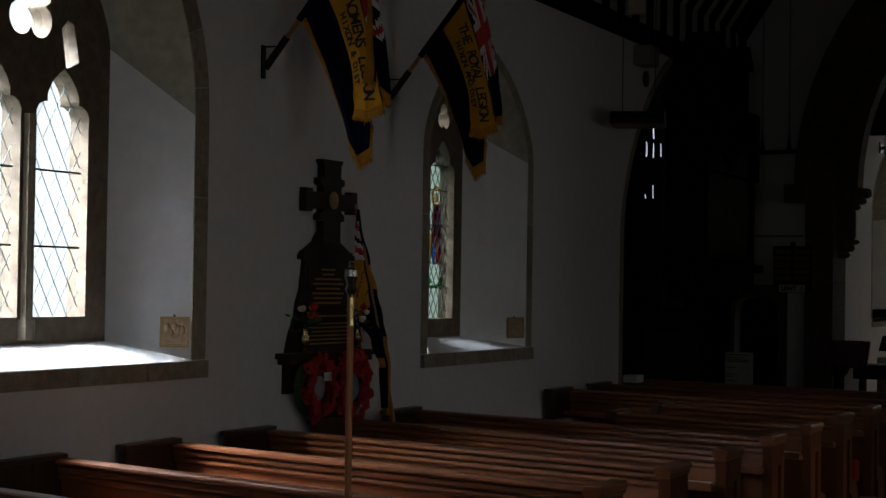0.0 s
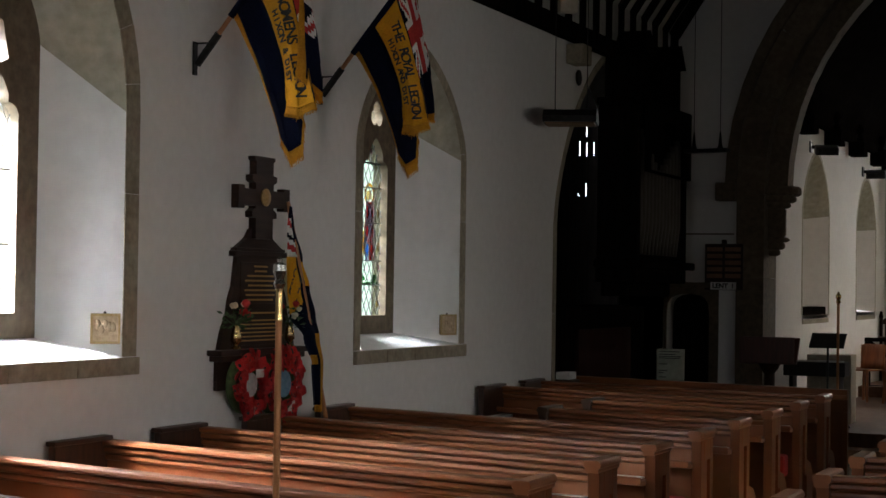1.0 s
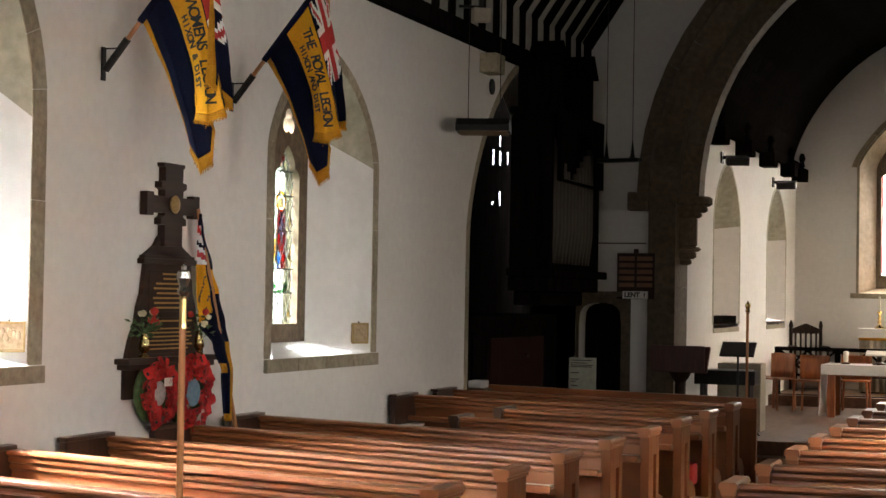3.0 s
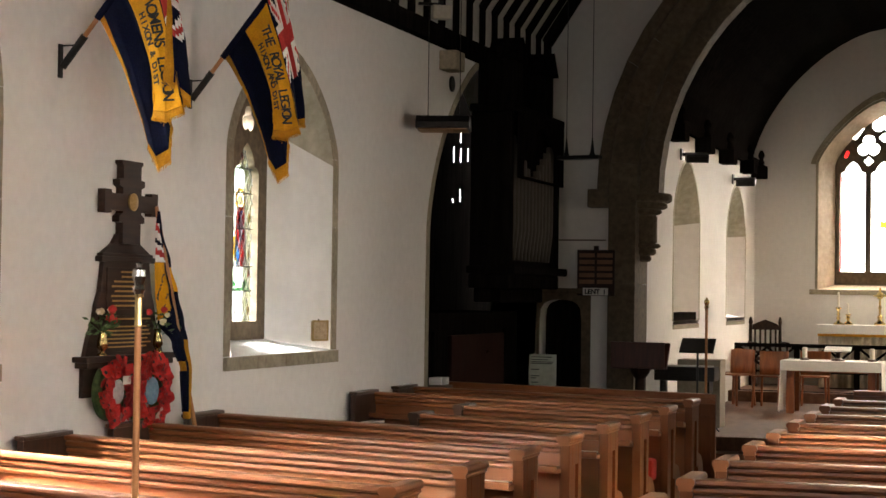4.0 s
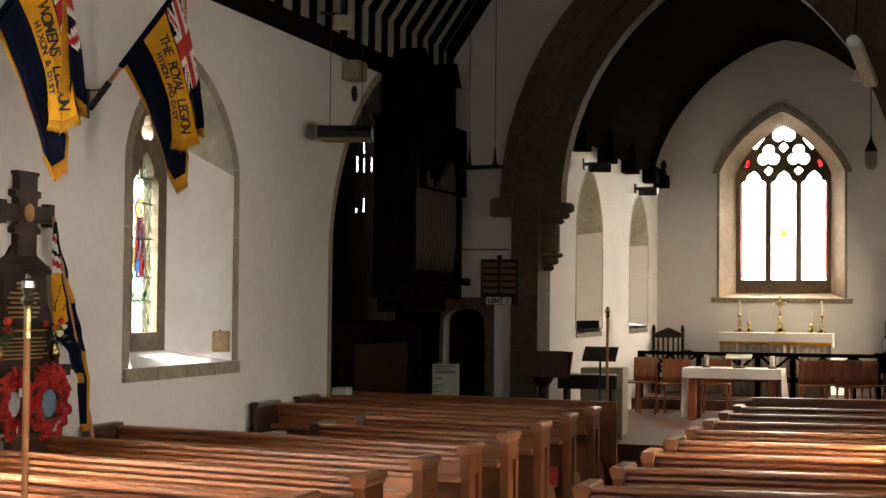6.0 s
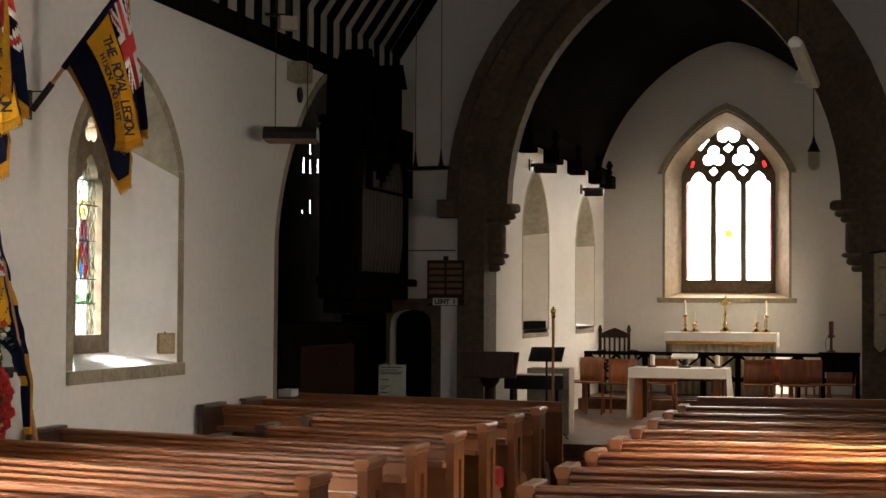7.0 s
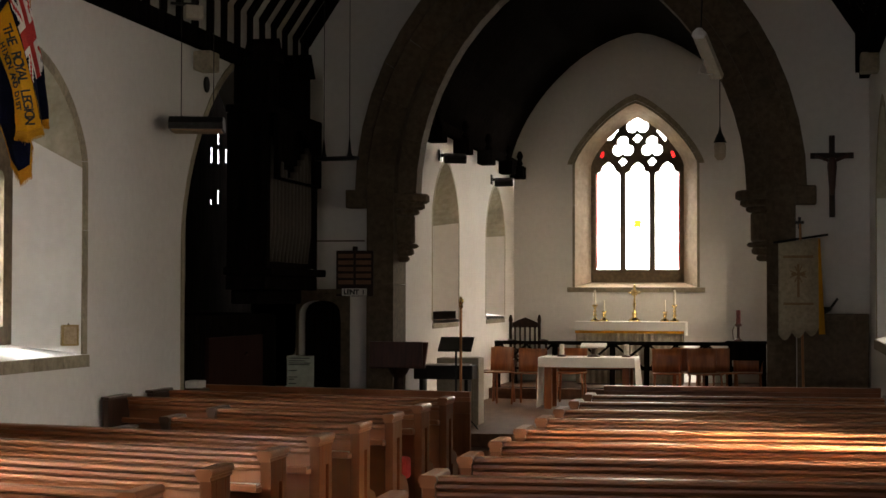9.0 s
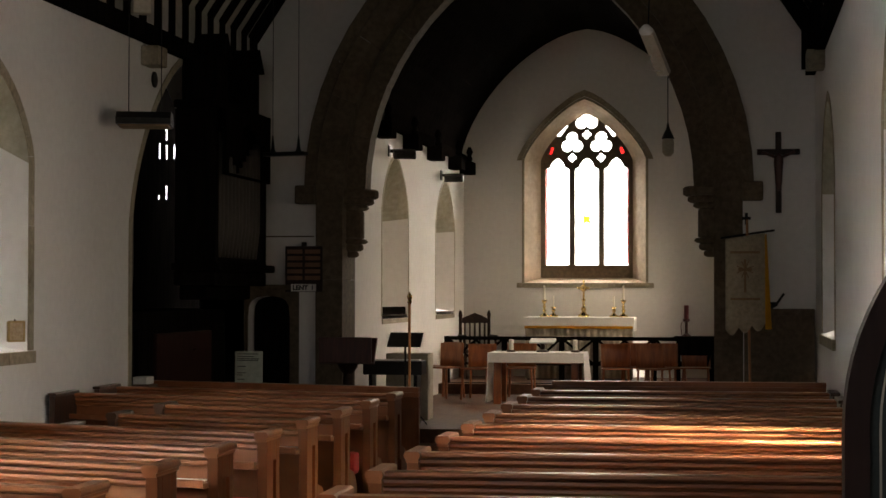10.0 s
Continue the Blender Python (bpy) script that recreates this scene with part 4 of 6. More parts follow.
for i in range(8):
    z = 1.925 - i * 0.03
    w = random.uniform(0.30, 0.40) * (0.45 if i < 2 else 1)
    part("name_line", boxes((0.0855, 0.089, -w / 2, w / 2, z - 0.006, z + 0.006)), GILT, mem, "worn gilt lettering")
for i in range(6):
    z = 1.585 - i * 0.025
    w = random.uniform(0.46, 0.58)
    part("name_line", boxes((0.0855, 0.089, -w / 2, w / 2, z - 0.005, z + 0.005)), GILT, mem, "worn gilt lettering")
part("name_line", boxes((0.1005, 0.104, -0.27, 0.27, 1.627, 1.638)), GILT, mem, "worn gilt lettering")
part("shelf", boxes((0.0, 0.22, -0.55, 0.53, 1.375, 1.41), (0.0, 0.19, -0.52, 0.50, 1.34, 1.375), bevel=0.008), OAK, mem)
part("bracket_board", boxes((0.0, 0.06, -0.47, 0.45, 1.16, 1.34), bevel=0.006), OAK, mem)


for o in mem.children:
    o.data.transform(Matrix.Translation((0, 0, 1.4)) @ Matrix.Diagonal((0.45, 1.0, 0.955, 1)) @ Matrix.Translation((0, 0, -1.4)) if o.name != "boss" else Matrix())


def flower_vase(y, seed):
    rnd = random.Random(seed)
    v = thing("flower_vase", "small brass vase of cream and red silk roses", "vase", (NW + 0.055, y, 1.4105), group="memorial vases")
    part("body", lathe([(0.035, 0), (0.03, 0.008), (0.012, 0.02), (0.016, 0.03), (0.034, 0.05), (0.03, 0.09), (0.016, 0.13), (0.022, 0.145)], n=18), BRASS, v, smooth=True)
    bm, heads = bmesh.new(), []
    for i in range(16):
        a, r = rnd.uniform(0, 6.28), rnd.uniform(0.02, 0.15)
        p = Vector((0.05 * math.cos(a) + 0.02, r * math.sin(a) * 1.05, rnd.uniform(0.17, 0.27)))
        rod(bm, (0, 0, 0.13), p, 0.002, 5)
        heads.append(p)
        for k in range(4):
            q = p + Vector((rnd.uniform(-0.03, 0.04), rnd.uniform(-0.05, 0.05), rnd.uniform(-0.07, 0.0)))
            d = Vector((rnd.uniform(-1, 1), rnd.uniform(-1, 1), rnd.uniform(-0.6, 0.6))).normalized() * 0.024
            s = d.orthogonal().normalized() * 0.010
            bm.faces.new([bm.verts.new(t) for t in (q - d, q + s, q + d, q - s)])
    tagged(part("foliage", bm, LEAF, v), kind="stuff")
    for i, p in enumerate(heads[:7]):
        b2 = bmesh.new()
        bmesh.ops.create_icosphere(b2, subdivisions=2, radius=rnd.uniform(0.017, 0.026))
        for w in b2.verts:
            w.co = w.co * (1 + 0.28 * noise.noise(w.co * 90 + p * 9)) + p
        part("rose", b2, PETAL if i % 3 else REDCLOTH, v)
    return v


flower_vase(8.63, 3)
flower_vase(9.29, 5)


def poppy_mesh():
    """One paper poppy a metre across: a cupped crinkled rim round a black centre."""
    bm = bmesh.new()
    n = 8
    rim = [bm.verts.new(((1 + 0.2 * (k % 2)) * math.cos(2 * math.pi * k / n), (1 + 0.2 * (k % 2)) * math.sin(2 * math.pi * k / n), 0.36)) for k in range(n)]
    core = [bm.verts.new((0.34 * math.cos(2 * math.pi * k / n), 0.34 * math.sin(2 * math.pi * k / n), 0.05)) for k in range(n)]
    mid = bm.verts.new((0, 0, 0.12))
    for k in range(n):
        bm.faces.new((core[k], rim[k], rim[(k + 1) % n], core[(k + 1) % n]))
        bm.faces.new((mid, core[k], core[(k + 1) % n])).material_index = 1
    me = bpy.data.meshes.new("poppy")
    bm.to_mesh(me)
    bm.free()
    me.materials.append(POPPY)
    me.materials.append(INK)
    return me


POPPY_MESH = poppy_mesh()


def poppy_wreath(y, z, r, seed, badge, label):
    rnd = random.Random(seed)
    w = thing("poppy_wreath", label, "wreath", (NW + 0.05, y, z), group="poppy wreaths")
    part("ring", torus(r * 0.72, r * 0.16), LEAF, w).matrix_basis = pose(0.0, 0, 0, 0, 90, 0)
    for i in range(120):
        a, rr = rnd.uniform(0, 6.283), r * rnd.uniform(0.50, 0.97)
        c = Vector((0.03 + 0.02 * math.cos((rr / r - 0.73) * 5) + rnd.uniform(0, 0.02), rr * math.cos(a), rr * math.sin(a)))
        tilt = Vector((1, rnd.uniform(-0.5, 0.5), rnd.uniform(-0.5, 0.5)))
        ob = new("poppy", POPPY_MESH)
        ob.parent = w
        ob.matrix_basis = Matrix.Translation(c) @ Vector((0, 0, 1)).rotation_difference(tilt).to_matrix().to_4x4() @ Matrix.Scale(rnd.uniform(0.026, 0.036), 4)
    part("badge", lathe([(r * 0.36, 0), (r * 0.36, 0.012), (r * 0.3, 0.014)], n=24), badge, w, "round printed badge in the middle").matrix_basis = pose(0.045, 0, 0, 0, 90, 0)
    return w


def torus(R, r, n=24, m=10):
    bm = bmesh.new()
    rings = [[bm.verts.new(((R + r * math.cos(2 * math.pi * j / m)) * math.cos(2 * math.pi * i / n), (R + r * math.cos(2 * math.pi * j / m)) * math.sin(2 * math.pi * i / n), r * math.sin(2 * math.pi * j / m))) for j in range(m)] for i in range(n)]
    for i in range(n):
        for j in range(m):
            bm.faces.new((rings[i][j], rings[(i + 1) % n][j], rings[(i + 1) % n][(j + 1) % m], rings[i][(j + 1) % m]))
    return bm


BADGEBLUE = material("pale blue badge", (0.10, 0.22, 0.32), (0.18, 0.32, 0.42), 0.5, scale=(50, 50, 50))
BADGEGREY = material("silver grey badge", (0.30, 0.30, 0.30), (0.42, 0.42, 0.42), 0.5, scale=(50, 50, 50))
wa = poppy_wreath(8.73, 1.20, 0.20, 11, BADGEGREY, "round red poppy wreath with a pale badge below the memorial")
part("card", boxes((0.075, 0.079, 0.02, 0.11, 0.04, 0.09)), PAPER, wa, "small white card")
poppy_wreath(9.14, 1.185, 0.235, 12, BADGEBLUE, "round red poppy wreath with a blue badge below the memorial")


# ---- standards: flags on slanting poles ----
def smooth_row(rows, h):
    """A row of numbers between the given rows (first number: the key), eased from one to the next."""
    for a, b in zip(rows, rows[1:]):
        if h <= b[0]:
            k = (h - a[0]) / (b[0] - a[0])
            k = k * k * (3 - 2 * k)
            return [p + (q - p) * k for p, q in zip(a[1:], b[1:])]
    return list(rows[-1][1:])


# how a standard hangs in folds: height on the hoist; then x, z half-way down, x, z at the hem, and the folds' depth there
DRAPE = [
    (0.00, 0.42, -0.10, 0.576, -0.49, -0.01),
    (0.10, 0.50, -0.13, 0.655, -0.62, -0.04),
    (0.16, 0.57, -0.10, 0.70, -0.57, 0.02),
    (0.20, 0.58, -0.05, 0.69, -0.38, 0.05),
    (0.23, 0.575, -0.01, 0.612, -0.335, -0.05),
    (0.36, 0.645, 0.02, 0.71, -0.355, -0.07),
    (0.46, 0.70, 0.05, 0.795, -0.315, -0.02),
    (0.53, 0.70, 0.09, 0.74, -0.26, 0.06),
    (0.61, 0.755, 0.13, 0.79, -0.26, 0.07),
]
HOIST = 0.68


def union_patch(a, b):
    """Red, white and blue of the small union flag at a, b in its square."""
    if abs(a - 0.5) < 0.09 or abs(b - 0.5) < 0.09:
        return ("canton_red", REDCLOTH)
    if abs(a - 0.5) < 0.17 or abs(b - 0.5) < 0.17:
        return ("canton_white", WHITECLOTH)
    if min(abs(a - b), abs(a + b - 1)) < 0.045:
        return ("canton_red", REDCLOTH)
    if min(abs(a - b), abs(a + b - 1)) < 0.12:
        return ("canton_white", WHITECLOTH)
    return ("field", NAVY)


def standard_patch(h, v):
    if h < 0.035 or v > 0.925 or h > HOIST - 0.03:
        return ("fringe", FRINGE)
    if 0.225 < h < 0.46:
        return ("band", GOLD)
    if h > 0.47 and v < 0.56:
        return union_patch((h - 0.47) / 0.18, v / 0.56)
    return ("field", NAVY)


def standard(y, z, label, words, edge, lift):
    """A square standard on a slanting wall pole; edge: where the folded top edge hangs (x, z half-way, x, z at the hem, depth)."""
    e = thing("flag_standard", label, "flag", (NW, y, z), group="legion standards on the wall")
    part("wall_plate", boxes((0, 0.012, -0.02, 0.02, -0.10, 0.09), bevel=0.003), IRON, e, "black iron bracket plate")
    d = Vector((0.63, 0.0, 0.77)).normalized()
    a = Vector((0.02, 0.0, -0.04))
    bm = rod(bmesh.new(), a, a + d * 0.22, 0.022, 12)
    rod(bm, (0.0, 0, 0.08), (0.12, 0, 0.08), 0.005, 6)
    part("socket", bm, IRON, e)
    part("pole", rod(bmesh.new(), a + d * 0.1, a + d * 1.45, 0.014, 12), WAND, e)
    part("spear_head", lathe([(0.016, 0), (0.03, 0.03), (0.012, 0.06), (0.034, 0.10), (0.004, 0.2)], n=10), BRASS, e).matrix_basis = Matrix.Translation(a + d * 1.45) @ Vector((0, 0, 1)).rotation_difference(d).to_matrix().to_4x4()
    part("sleeve", rod(bmesh.new(), a + d * 0.34, a + d * (0.34 + HOIST), 0.021, 12), NAVY, e, "navy sleeve of the standard on its pole")
    rows = DRAPE + [(HOIST, *edge)]
    foot = a + d * 0.35

    def place(h, v):
        mx, mz, bx, bz, fold = smooth_row(rows, h)
        p0, p1, p2 = foot + d * h, Vector((mx, fold * 0.55, mz + lift)), Vector((bx, fold, bz + lift))
        c = p1 * 2 - (p0 + p2) / 2
        p = p0 * (1 - v) ** 2 + c * 2 * v * (1 - v) + p2 * v * v
        p.y += 0.008 * v * math.sin(46 * h + 3 * v) + 0.004 * math.sin(17 * v + 20 * h)
        return p

    n, m, done = 76, 44, {}
    for i in range(n):
        for k in range(m):
            key = standard_patch(HOIST * (i + 0.5) / n, (k + 0.5) / m)
            bm = done.setdefault(key, bmesh.new())
            bm.faces.new([bm.verts.new(place(HOIST * p / n, q / m)) for p, q in ((i, k), (i + 1, k), (i + 1, k + 1), (i, k + 1))])
    for (nm, mat), bm in done.items():
        bmesh.ops.remove_doubles(bm, verts=bm.verts, dist=0.0003)
        part(nm, bm, mat, e, smooth=True).modifiers.new("thick", "SOLIDIFY").thickness = 0.004
    bm = bmesh.new()
    rnd = random.Random(7)
    for i in range(260):
        p = place(HOIST * (i + rnd.random()) / 260, 1.0)
        rod(bm, p, p + Vector((rnd.uniform(-0.006, 0.006), rnd.uniform(-0.006, 0.006), -rnd.uniform(0.010, 0.022))), 0.0016, 4)
    tagged(part("tassel_threads", bm, FRINGE, e), kind="stuff")
    for text, h, v0, v1, size in words:
        for i, ch in enumerate(text):
            if ch == " ":
                continue
            v = v0 + (v1 - v0) * (i + 0.5) / len(text)
            along = (place(h, v + 0.02) - place(h, v - 0.02)).normalized()
            across = (place(h + 0.015, v) - place(h - 0.015, v)).normalized()
            nrm = along.cross(across).normalized()
            t = Matrix((along, nrm.cross(along), nrm)).transposed().to_4x4()
            t.translation = place(h, v) + nrm * 0.006
            lettering("letter", ch, t, size, INK, e, 0.001, 0.0018)
    return e


standard(8.20, 3.075, "navy and gold fringed standard on a slanting wall pole", [("WOMENS LEGION", 0.385, 0.18, 0.84, 0.085), ("HIXON & DIST", 0.29, 0.22, 0.72, 0.055)], (0.69, 0.19, 0.70, -0.14, -0.09), 0.0)
standard(9.75, 3.07, "navy and gold fringed standard hanging from a slanting pole", [("THE ROYAL LEGION", 0.385, 0.12, 0.86, 0.085), ("HIXON AND DIST", 0.29, 0.18, 0.74, 0.055)], (0.70, 0.17, 0.73, -0.24, 0.10), 0.045)

# the third standard leans against the wall beside the memorial, half furled
fl = thing("furled_flag", "furled navy and gold standard leaning beside the memorial", "flag", (NW, 9.2, 0))
part("pole", rod(bmesh.new(), (0.215, 0.31, 0.92), (0.06, 0.03, 2.31), 0.014, 12), WAND, fl)
FURL = [(1.00, 0.16, 0.19, 0.19, 0.25), (1.30, 0.15, 0.17, 0.19, 0.26), (1.47, 0.13, 0.10, 0.17, 0.24), (1.60, 0.07, 0.03, 0.15, 0.22), (1.78, 0.06, 0.01, 0.13, 0.165), (1.95, 0.06, 0.0, 0.10, 0.12), (2.17, 0.06, 0.0, 0.075, 0.045), (2.28, 0.06, 0.015, 0.07, 0.03)]


def furl_place(s, z):
    x0, y0, x1, y1 = smooth_row(FURL, z)
    w = 0.010 * math.sin(9 * s + 2 * z) * min(1, (2.3 - z) * 3)
    return Vector((x0 + (x1 - x0) * s + 0.02 + w, y0 + (y1 - y0) * s - w, z))


def furl_patch(s, z):
    if z < 1.04 or (z < 1.49 and s > 0.72) or (1.30 < z < 1.36 and s < 0.5):
        return ("fringe", FRINGE)
    if z > 1.97:
        k = (z - 1.97 + s * 0.06) % 0.15
        if z < 2.20 and s < 0.62:
            return ("canton_red", REDCLOTH) if 0.05 < k < 0.09 else (("canton_white", WHITECLOTH) if k < 0.12 else ("field", NAVY))
        return ("field", NAVY)
    if s < 0.58 and z > 1.60 + 0.16 * s or (s > 0.84 and 1.79 < z < 1.94):
        return ("band", GOLD)
    return ("field", NAVY)


done = {}
for i in range(18):
    for k in range(86):
        key = furl_patch((i + 0.5) / 18, 1.0 + 1.28 * (k + 0.5) / 86)
        bm = done.setdefault(key, bmesh.new())
        bm.faces.new([bm.verts.new(furl_place(p / 18, 1.0 + 1.28 * q / 86)) for p, q in ((i, k), (i + 1, k), (i + 1, k + 1), (i, k + 1))])
for (nm, mat), bm in done.items():
    bmesh.ops.remove_doubles(bm, verts=bm.verts, dist=0.0003)
    part(nm, bm, mat, fl, smooth=True).modifiers.new("thick", "SOLIDIFY").thickness = 0.004
for text, s0, z0, size in (("EGIO", 0.08, 1.75, 0.075), ("ANC", 0.30, 1.70, 0.05)):
    for i, ch in enumerate(text):
        k = i / (len(text) - 1)
        p, q = furl_place(s0 + 0.26 * k, z0 + 0.12 * k), furl_place(s0 + 0.26 * k + 0.026, z0 + 0.12 * k + 0.012)
        along = (q - p).normalized()
        nrm = along.cross(Vector((0.2, -1, 0))).normalized()
        nrm = nrm if nrm.x > 0 else -nrm
        t = Matrix((along, nrm.cross(along), nrm)).transposed().to_4x4()
        t.translation = p + nrm * 0.007
        lettering("letter", ch, t, size, INK, fl, 0.001, 0.0018)


# ---- little plaques in the window splays ----
RIM = material("dull gold paint", (0.30, 0.20, 0.07), (0.42, 0.30, 0.12), 0.5, scale=(40, 40, 40), stain=0.3)


def plaque(x, y, z, turn, label):
    e = thing("relief_plaque", label, "plaque", (x, y, z), group="station plaques", turn=turn)
    part("slab", boxes((-0.072, 0.072, -0.02, 0.012, -0.075, 0.075), bevel=0.006), RELIEF, e)
    part("rim", boxes((-0.078, 0.078, -0.028, -0.018, 0.066, 0.080), (-0.078, 0.078, -0.028, -0.018, -0.080, -0.066), (-0.078, -0.066, -0.028, -0.018, -0.066, 0.066), (0.066, 0.078, -0.028, -0.018, -0.066, 0.066)), RIM, e, "dull gold rim")
    rnd = random.Random(int(y * 10))
    for i in range(5):
        bm = bmesh.new()
        bmesh.ops.create_icosphere(bm, subdivisions=2, radius=0.02)
        c = Vector((-0.04 + 0.02 * i, -0.02, rnd.uniform(-0.03, 0.03)))
        for v in bm.verts:
            v.co = Vector((v.co.x * 0.8, v.co.y * 0.4, v.co.z * rnd.uniform(1.2, 1.5))) + c
        part("relief", bm, RELIEF, e)
    part("hook", lathe([(0.006, 0.075), (0.008, 0.085), (0.002, 0.092)], n=8), IRON, e)
    return e


SPLAY = math.degrees(math.atan2(0.29, 0.30))
plaque(NW - 0.058, 7.455, 1.55, SPLAY, "small carved stone relief plaque hung in the window splay")
plaque(NW - 0.055, 12.05, 1.50, math.degrees(math.atan2(0.57, 0.30)), "small pale relief plaque hung in the lancet splay")


# ---- radiator, heaters, lamps, fittings ----
rad = thing("radiator", "long white radiator casing below the lancet window", "radiator", (NW, 12.2, 0))
part("casing", boxes((0.01, 0.16, -1.25, 1.25, 0.12, 0.74), bevel=0.01), PALEBOX, rad)
part("top", boxes((0.0, 0.18, -1.28, 1.28, 0.74, 0.765), bevel=0.006), PAPER, rad)


def wall_corbel(y):
    e = thing("wall_corbel", "plain stone corbel block under the roof plate", "corbel", (NW, y, 3.98), group="nave corbels")
    part("block", boxes((0, 0.17, -0.13, 0.13, -0.12, 0.06), bevel=0.015), STONE, e)
    return e


wall_corbel(14.75)
tagged(part("wall_corbel", boxes((SW - 0.17, SW, 16.1, 16.36, 3.90, 4.08), bevel=0.015), STONE), "plain stone corbel block under the roof plate", "corbel", group="nave corbels")
vent = thing("wall_vent", "small round black vent in the white wall", "vent", (NW, 14.98, 3.77))
part("disc", lathe([(0.075, 0), (0.075, 0.012), (0.06, 0.016)], n=20), IRON, vent).matrix_basis = pose(0.003, 0, 0, 0, 90, 0)


def heater(x, y, z, turn, wide, hang, label):
    e = thing("hanging_heater", label, "heater", (x, y, z), group="hanging heaters", turn=turn)
    bm = bmesh.new()
    prism(bm, [(-0.20, 0.0), (0.20, 0.0), (0.21, 0.05), (0.12, 0.11), (-0.12, 0.11), (-0.21, 0.05)], lambda u, w, d: (d, u, w), -wide / 2, wide / 2)
    part("hood", bm, IRON, e)
    part("element_plate", boxes((-wide / 2 + 0.02, wide / 2 - 0.02, -0.17, 0.17, -0.012, -0.002)), material("heater ceramic", (0.20, 0.12, 0.06), (0.32, 0.2, 0.1), 0.6), e, "tan ceramic heating panel")
    for s in (-1, 1):
        part("wire", rod(bmesh.new(), (s * wide * 0.3, 0, 0.10), (s * wide * 0.3, 0, hang), 0.004, 6), IRON, e)
    return e


heater(NW + 0.34, 13.8, 3.22, 15, 0.46, 2.0, "black hooded heater hanging on thin wires by the wall")
strip = thing("hanging_strip_heater", "slim dark strip heater hanging on two wires", "heater", (-4.58, 17.1, 3.22), turn=-12)
part("bar", boxes((-0.24, 0.24, -0.06, 0.06, 0, 0.04), bevel=0.012), IRON, strip)
for s in (-1, 1):
    part("hanger", lathe([(0.035, 0.04), (0.02, 0.08), (0.006, 0.22)], (s * 0.15, 0, 0), 10), IRON, strip)
    part("wire", rod(bmesh.new(), (s * 0.15, 0, 0.2), (s * 0.15, 0, 2.2), 0.004, 6), IRON, strip)
flood = thing("floodlight", "small grey floodlight clamped below the roof plate", "lamp", (NW + 0.28, 13.85, 4.25), turn=35)
part("head", boxes((-0.08, 0.08, -0.05, 0.05, -0.06, 0.06), bevel=0.012), PALEBOX, flood)
part("bracket", boxes((-0.2, -0.02, -0.015, 0.015, 0.055, 0.08), (-0.02, 0.02, -0.015, 0.015, 0.05, 0.3)), IRON, flood)


def spotlight(y, z, turn):
    e = thing("spotlight", "black spotlight on a short bracket on the chancel wall", "lamp", (CN, y, z), group="chancel spotlights")
    part("arm", boxes((0, 0.16, -0.02, 0.02, -0.02, 0.02), (0, 0.02, -0.07, 0.07, -0.07, 0.07), bevel=0.004), BLACKP, e)
    h = part("head", boxes((-0.14, 0.14, -0.07, 0.07, -0.05, 0.05), bevel=0.012), BLACKP, e)
    h.matrix_basis = pose(0.2, 0.0, -0.04, 20, 0, turn)
    part("lens", boxes((-0.11, 0.11, -0.075, -0.071, -0.035, 0.035)), IRON, h)
    return e


spotlight(20.9, 3.58, 20)
spotlight(24.8, 3.54, 0)
lamp = thing("hanging_strip_lamp", "white strip lamp with a perforated reflector hanging on a cord", "lamp", (-0.60, 13.2, 3.68))
bm = bmesh.new()
bar(bm, (-0.03, -0.15, 0.13), (0.09, 0.15, -0.16), 0.10, 0.05)
part("reflector", bm, PALEBOX, lamp, "pale grey slotted reflector")
part("cap", lathe([(0.035, 0), (0.055, 0.02), (0.05, 0.05), (0.02, 0.08)], (-0.035, -0.16, 0.10), 12), PAPER, lamp)
bm = bmesh.new()
rod(bm, (-0.03, 0, 0.12), (0.0, 0, 0.9), 0.006, 6)
rod(bm, (0.0, 0, 0.9), (0.0, 0, 4.2), 0.004, 6)
part("cord", bm, IRON, lamp)
part("loop", rod(rod(bmesh.new(), (-0.05, 0, -0.14), (0.06, 0.06, -0.15), 0.006), (-0.05, 0, -0.14), (0.0, 0, -0.02), 0.006), PAPER, lamp)
lant = thing("hanging_lantern", "small clear glass lantern hanging in the arch", "lamp", (-0.70, 19.5, 3.50))
part("globe", lathe([(0.03, -0.14), (0.065, -0.10), (0.07, 0.02), (0.05, 0.08)], n=14), PALEBOX, lant, smooth=True)
part("crown", lathe([(0.075, 0.06), (0.05, 0.12), (0.02, 0.18), (0.01, 0.24)], n=14), IRON, lant)
part("chain", rod(bmesh.new(), (0, 0, 0.22), (0, 0, 1.9), 0.006, 6), IRON, lant)

# ---- by the chancel arch ----
hb = thing("hymn_board", "dark oak hymn board with a white season card", "hymn board", (-4.60, AY, 0))
part("board", boxes((-0.21, 0.21, -0.045, -0.005, 1.80, 2.30), (-0.025, 0.025, -0.05, -0.005, 2.30, 2.345), bevel=0.006), OAK, hb)
for i in range(5):
    for s in (-1, 1):
        part("slat_card", boxes((s * 0.10 - 0.085, s * 0.10 + 0.085, -0.052, -0.045, 1.93 + i * 0.072, 1.975 + i * 0.072)), material("brown hymn slip", (0.16, 0.07, 0.035), (0.24, 0.11, 0.055), 0.6) if i == 0 and s == -1 else bpy.data.materials["brown hymn slip"], hb)
part("season_card", boxes((-0.14, 0.14, -0.058, -0.05, 1.805, 1.885)), PAPER, hb, "white card reading LENT")
lettering("letters", "LENT", Matrix.Translation((-0.035, -0.0585, 1.843)) @ pose(0, 0, 0, 90, 0, 0), 0.072, INK, hb, 0.002, 0.003)
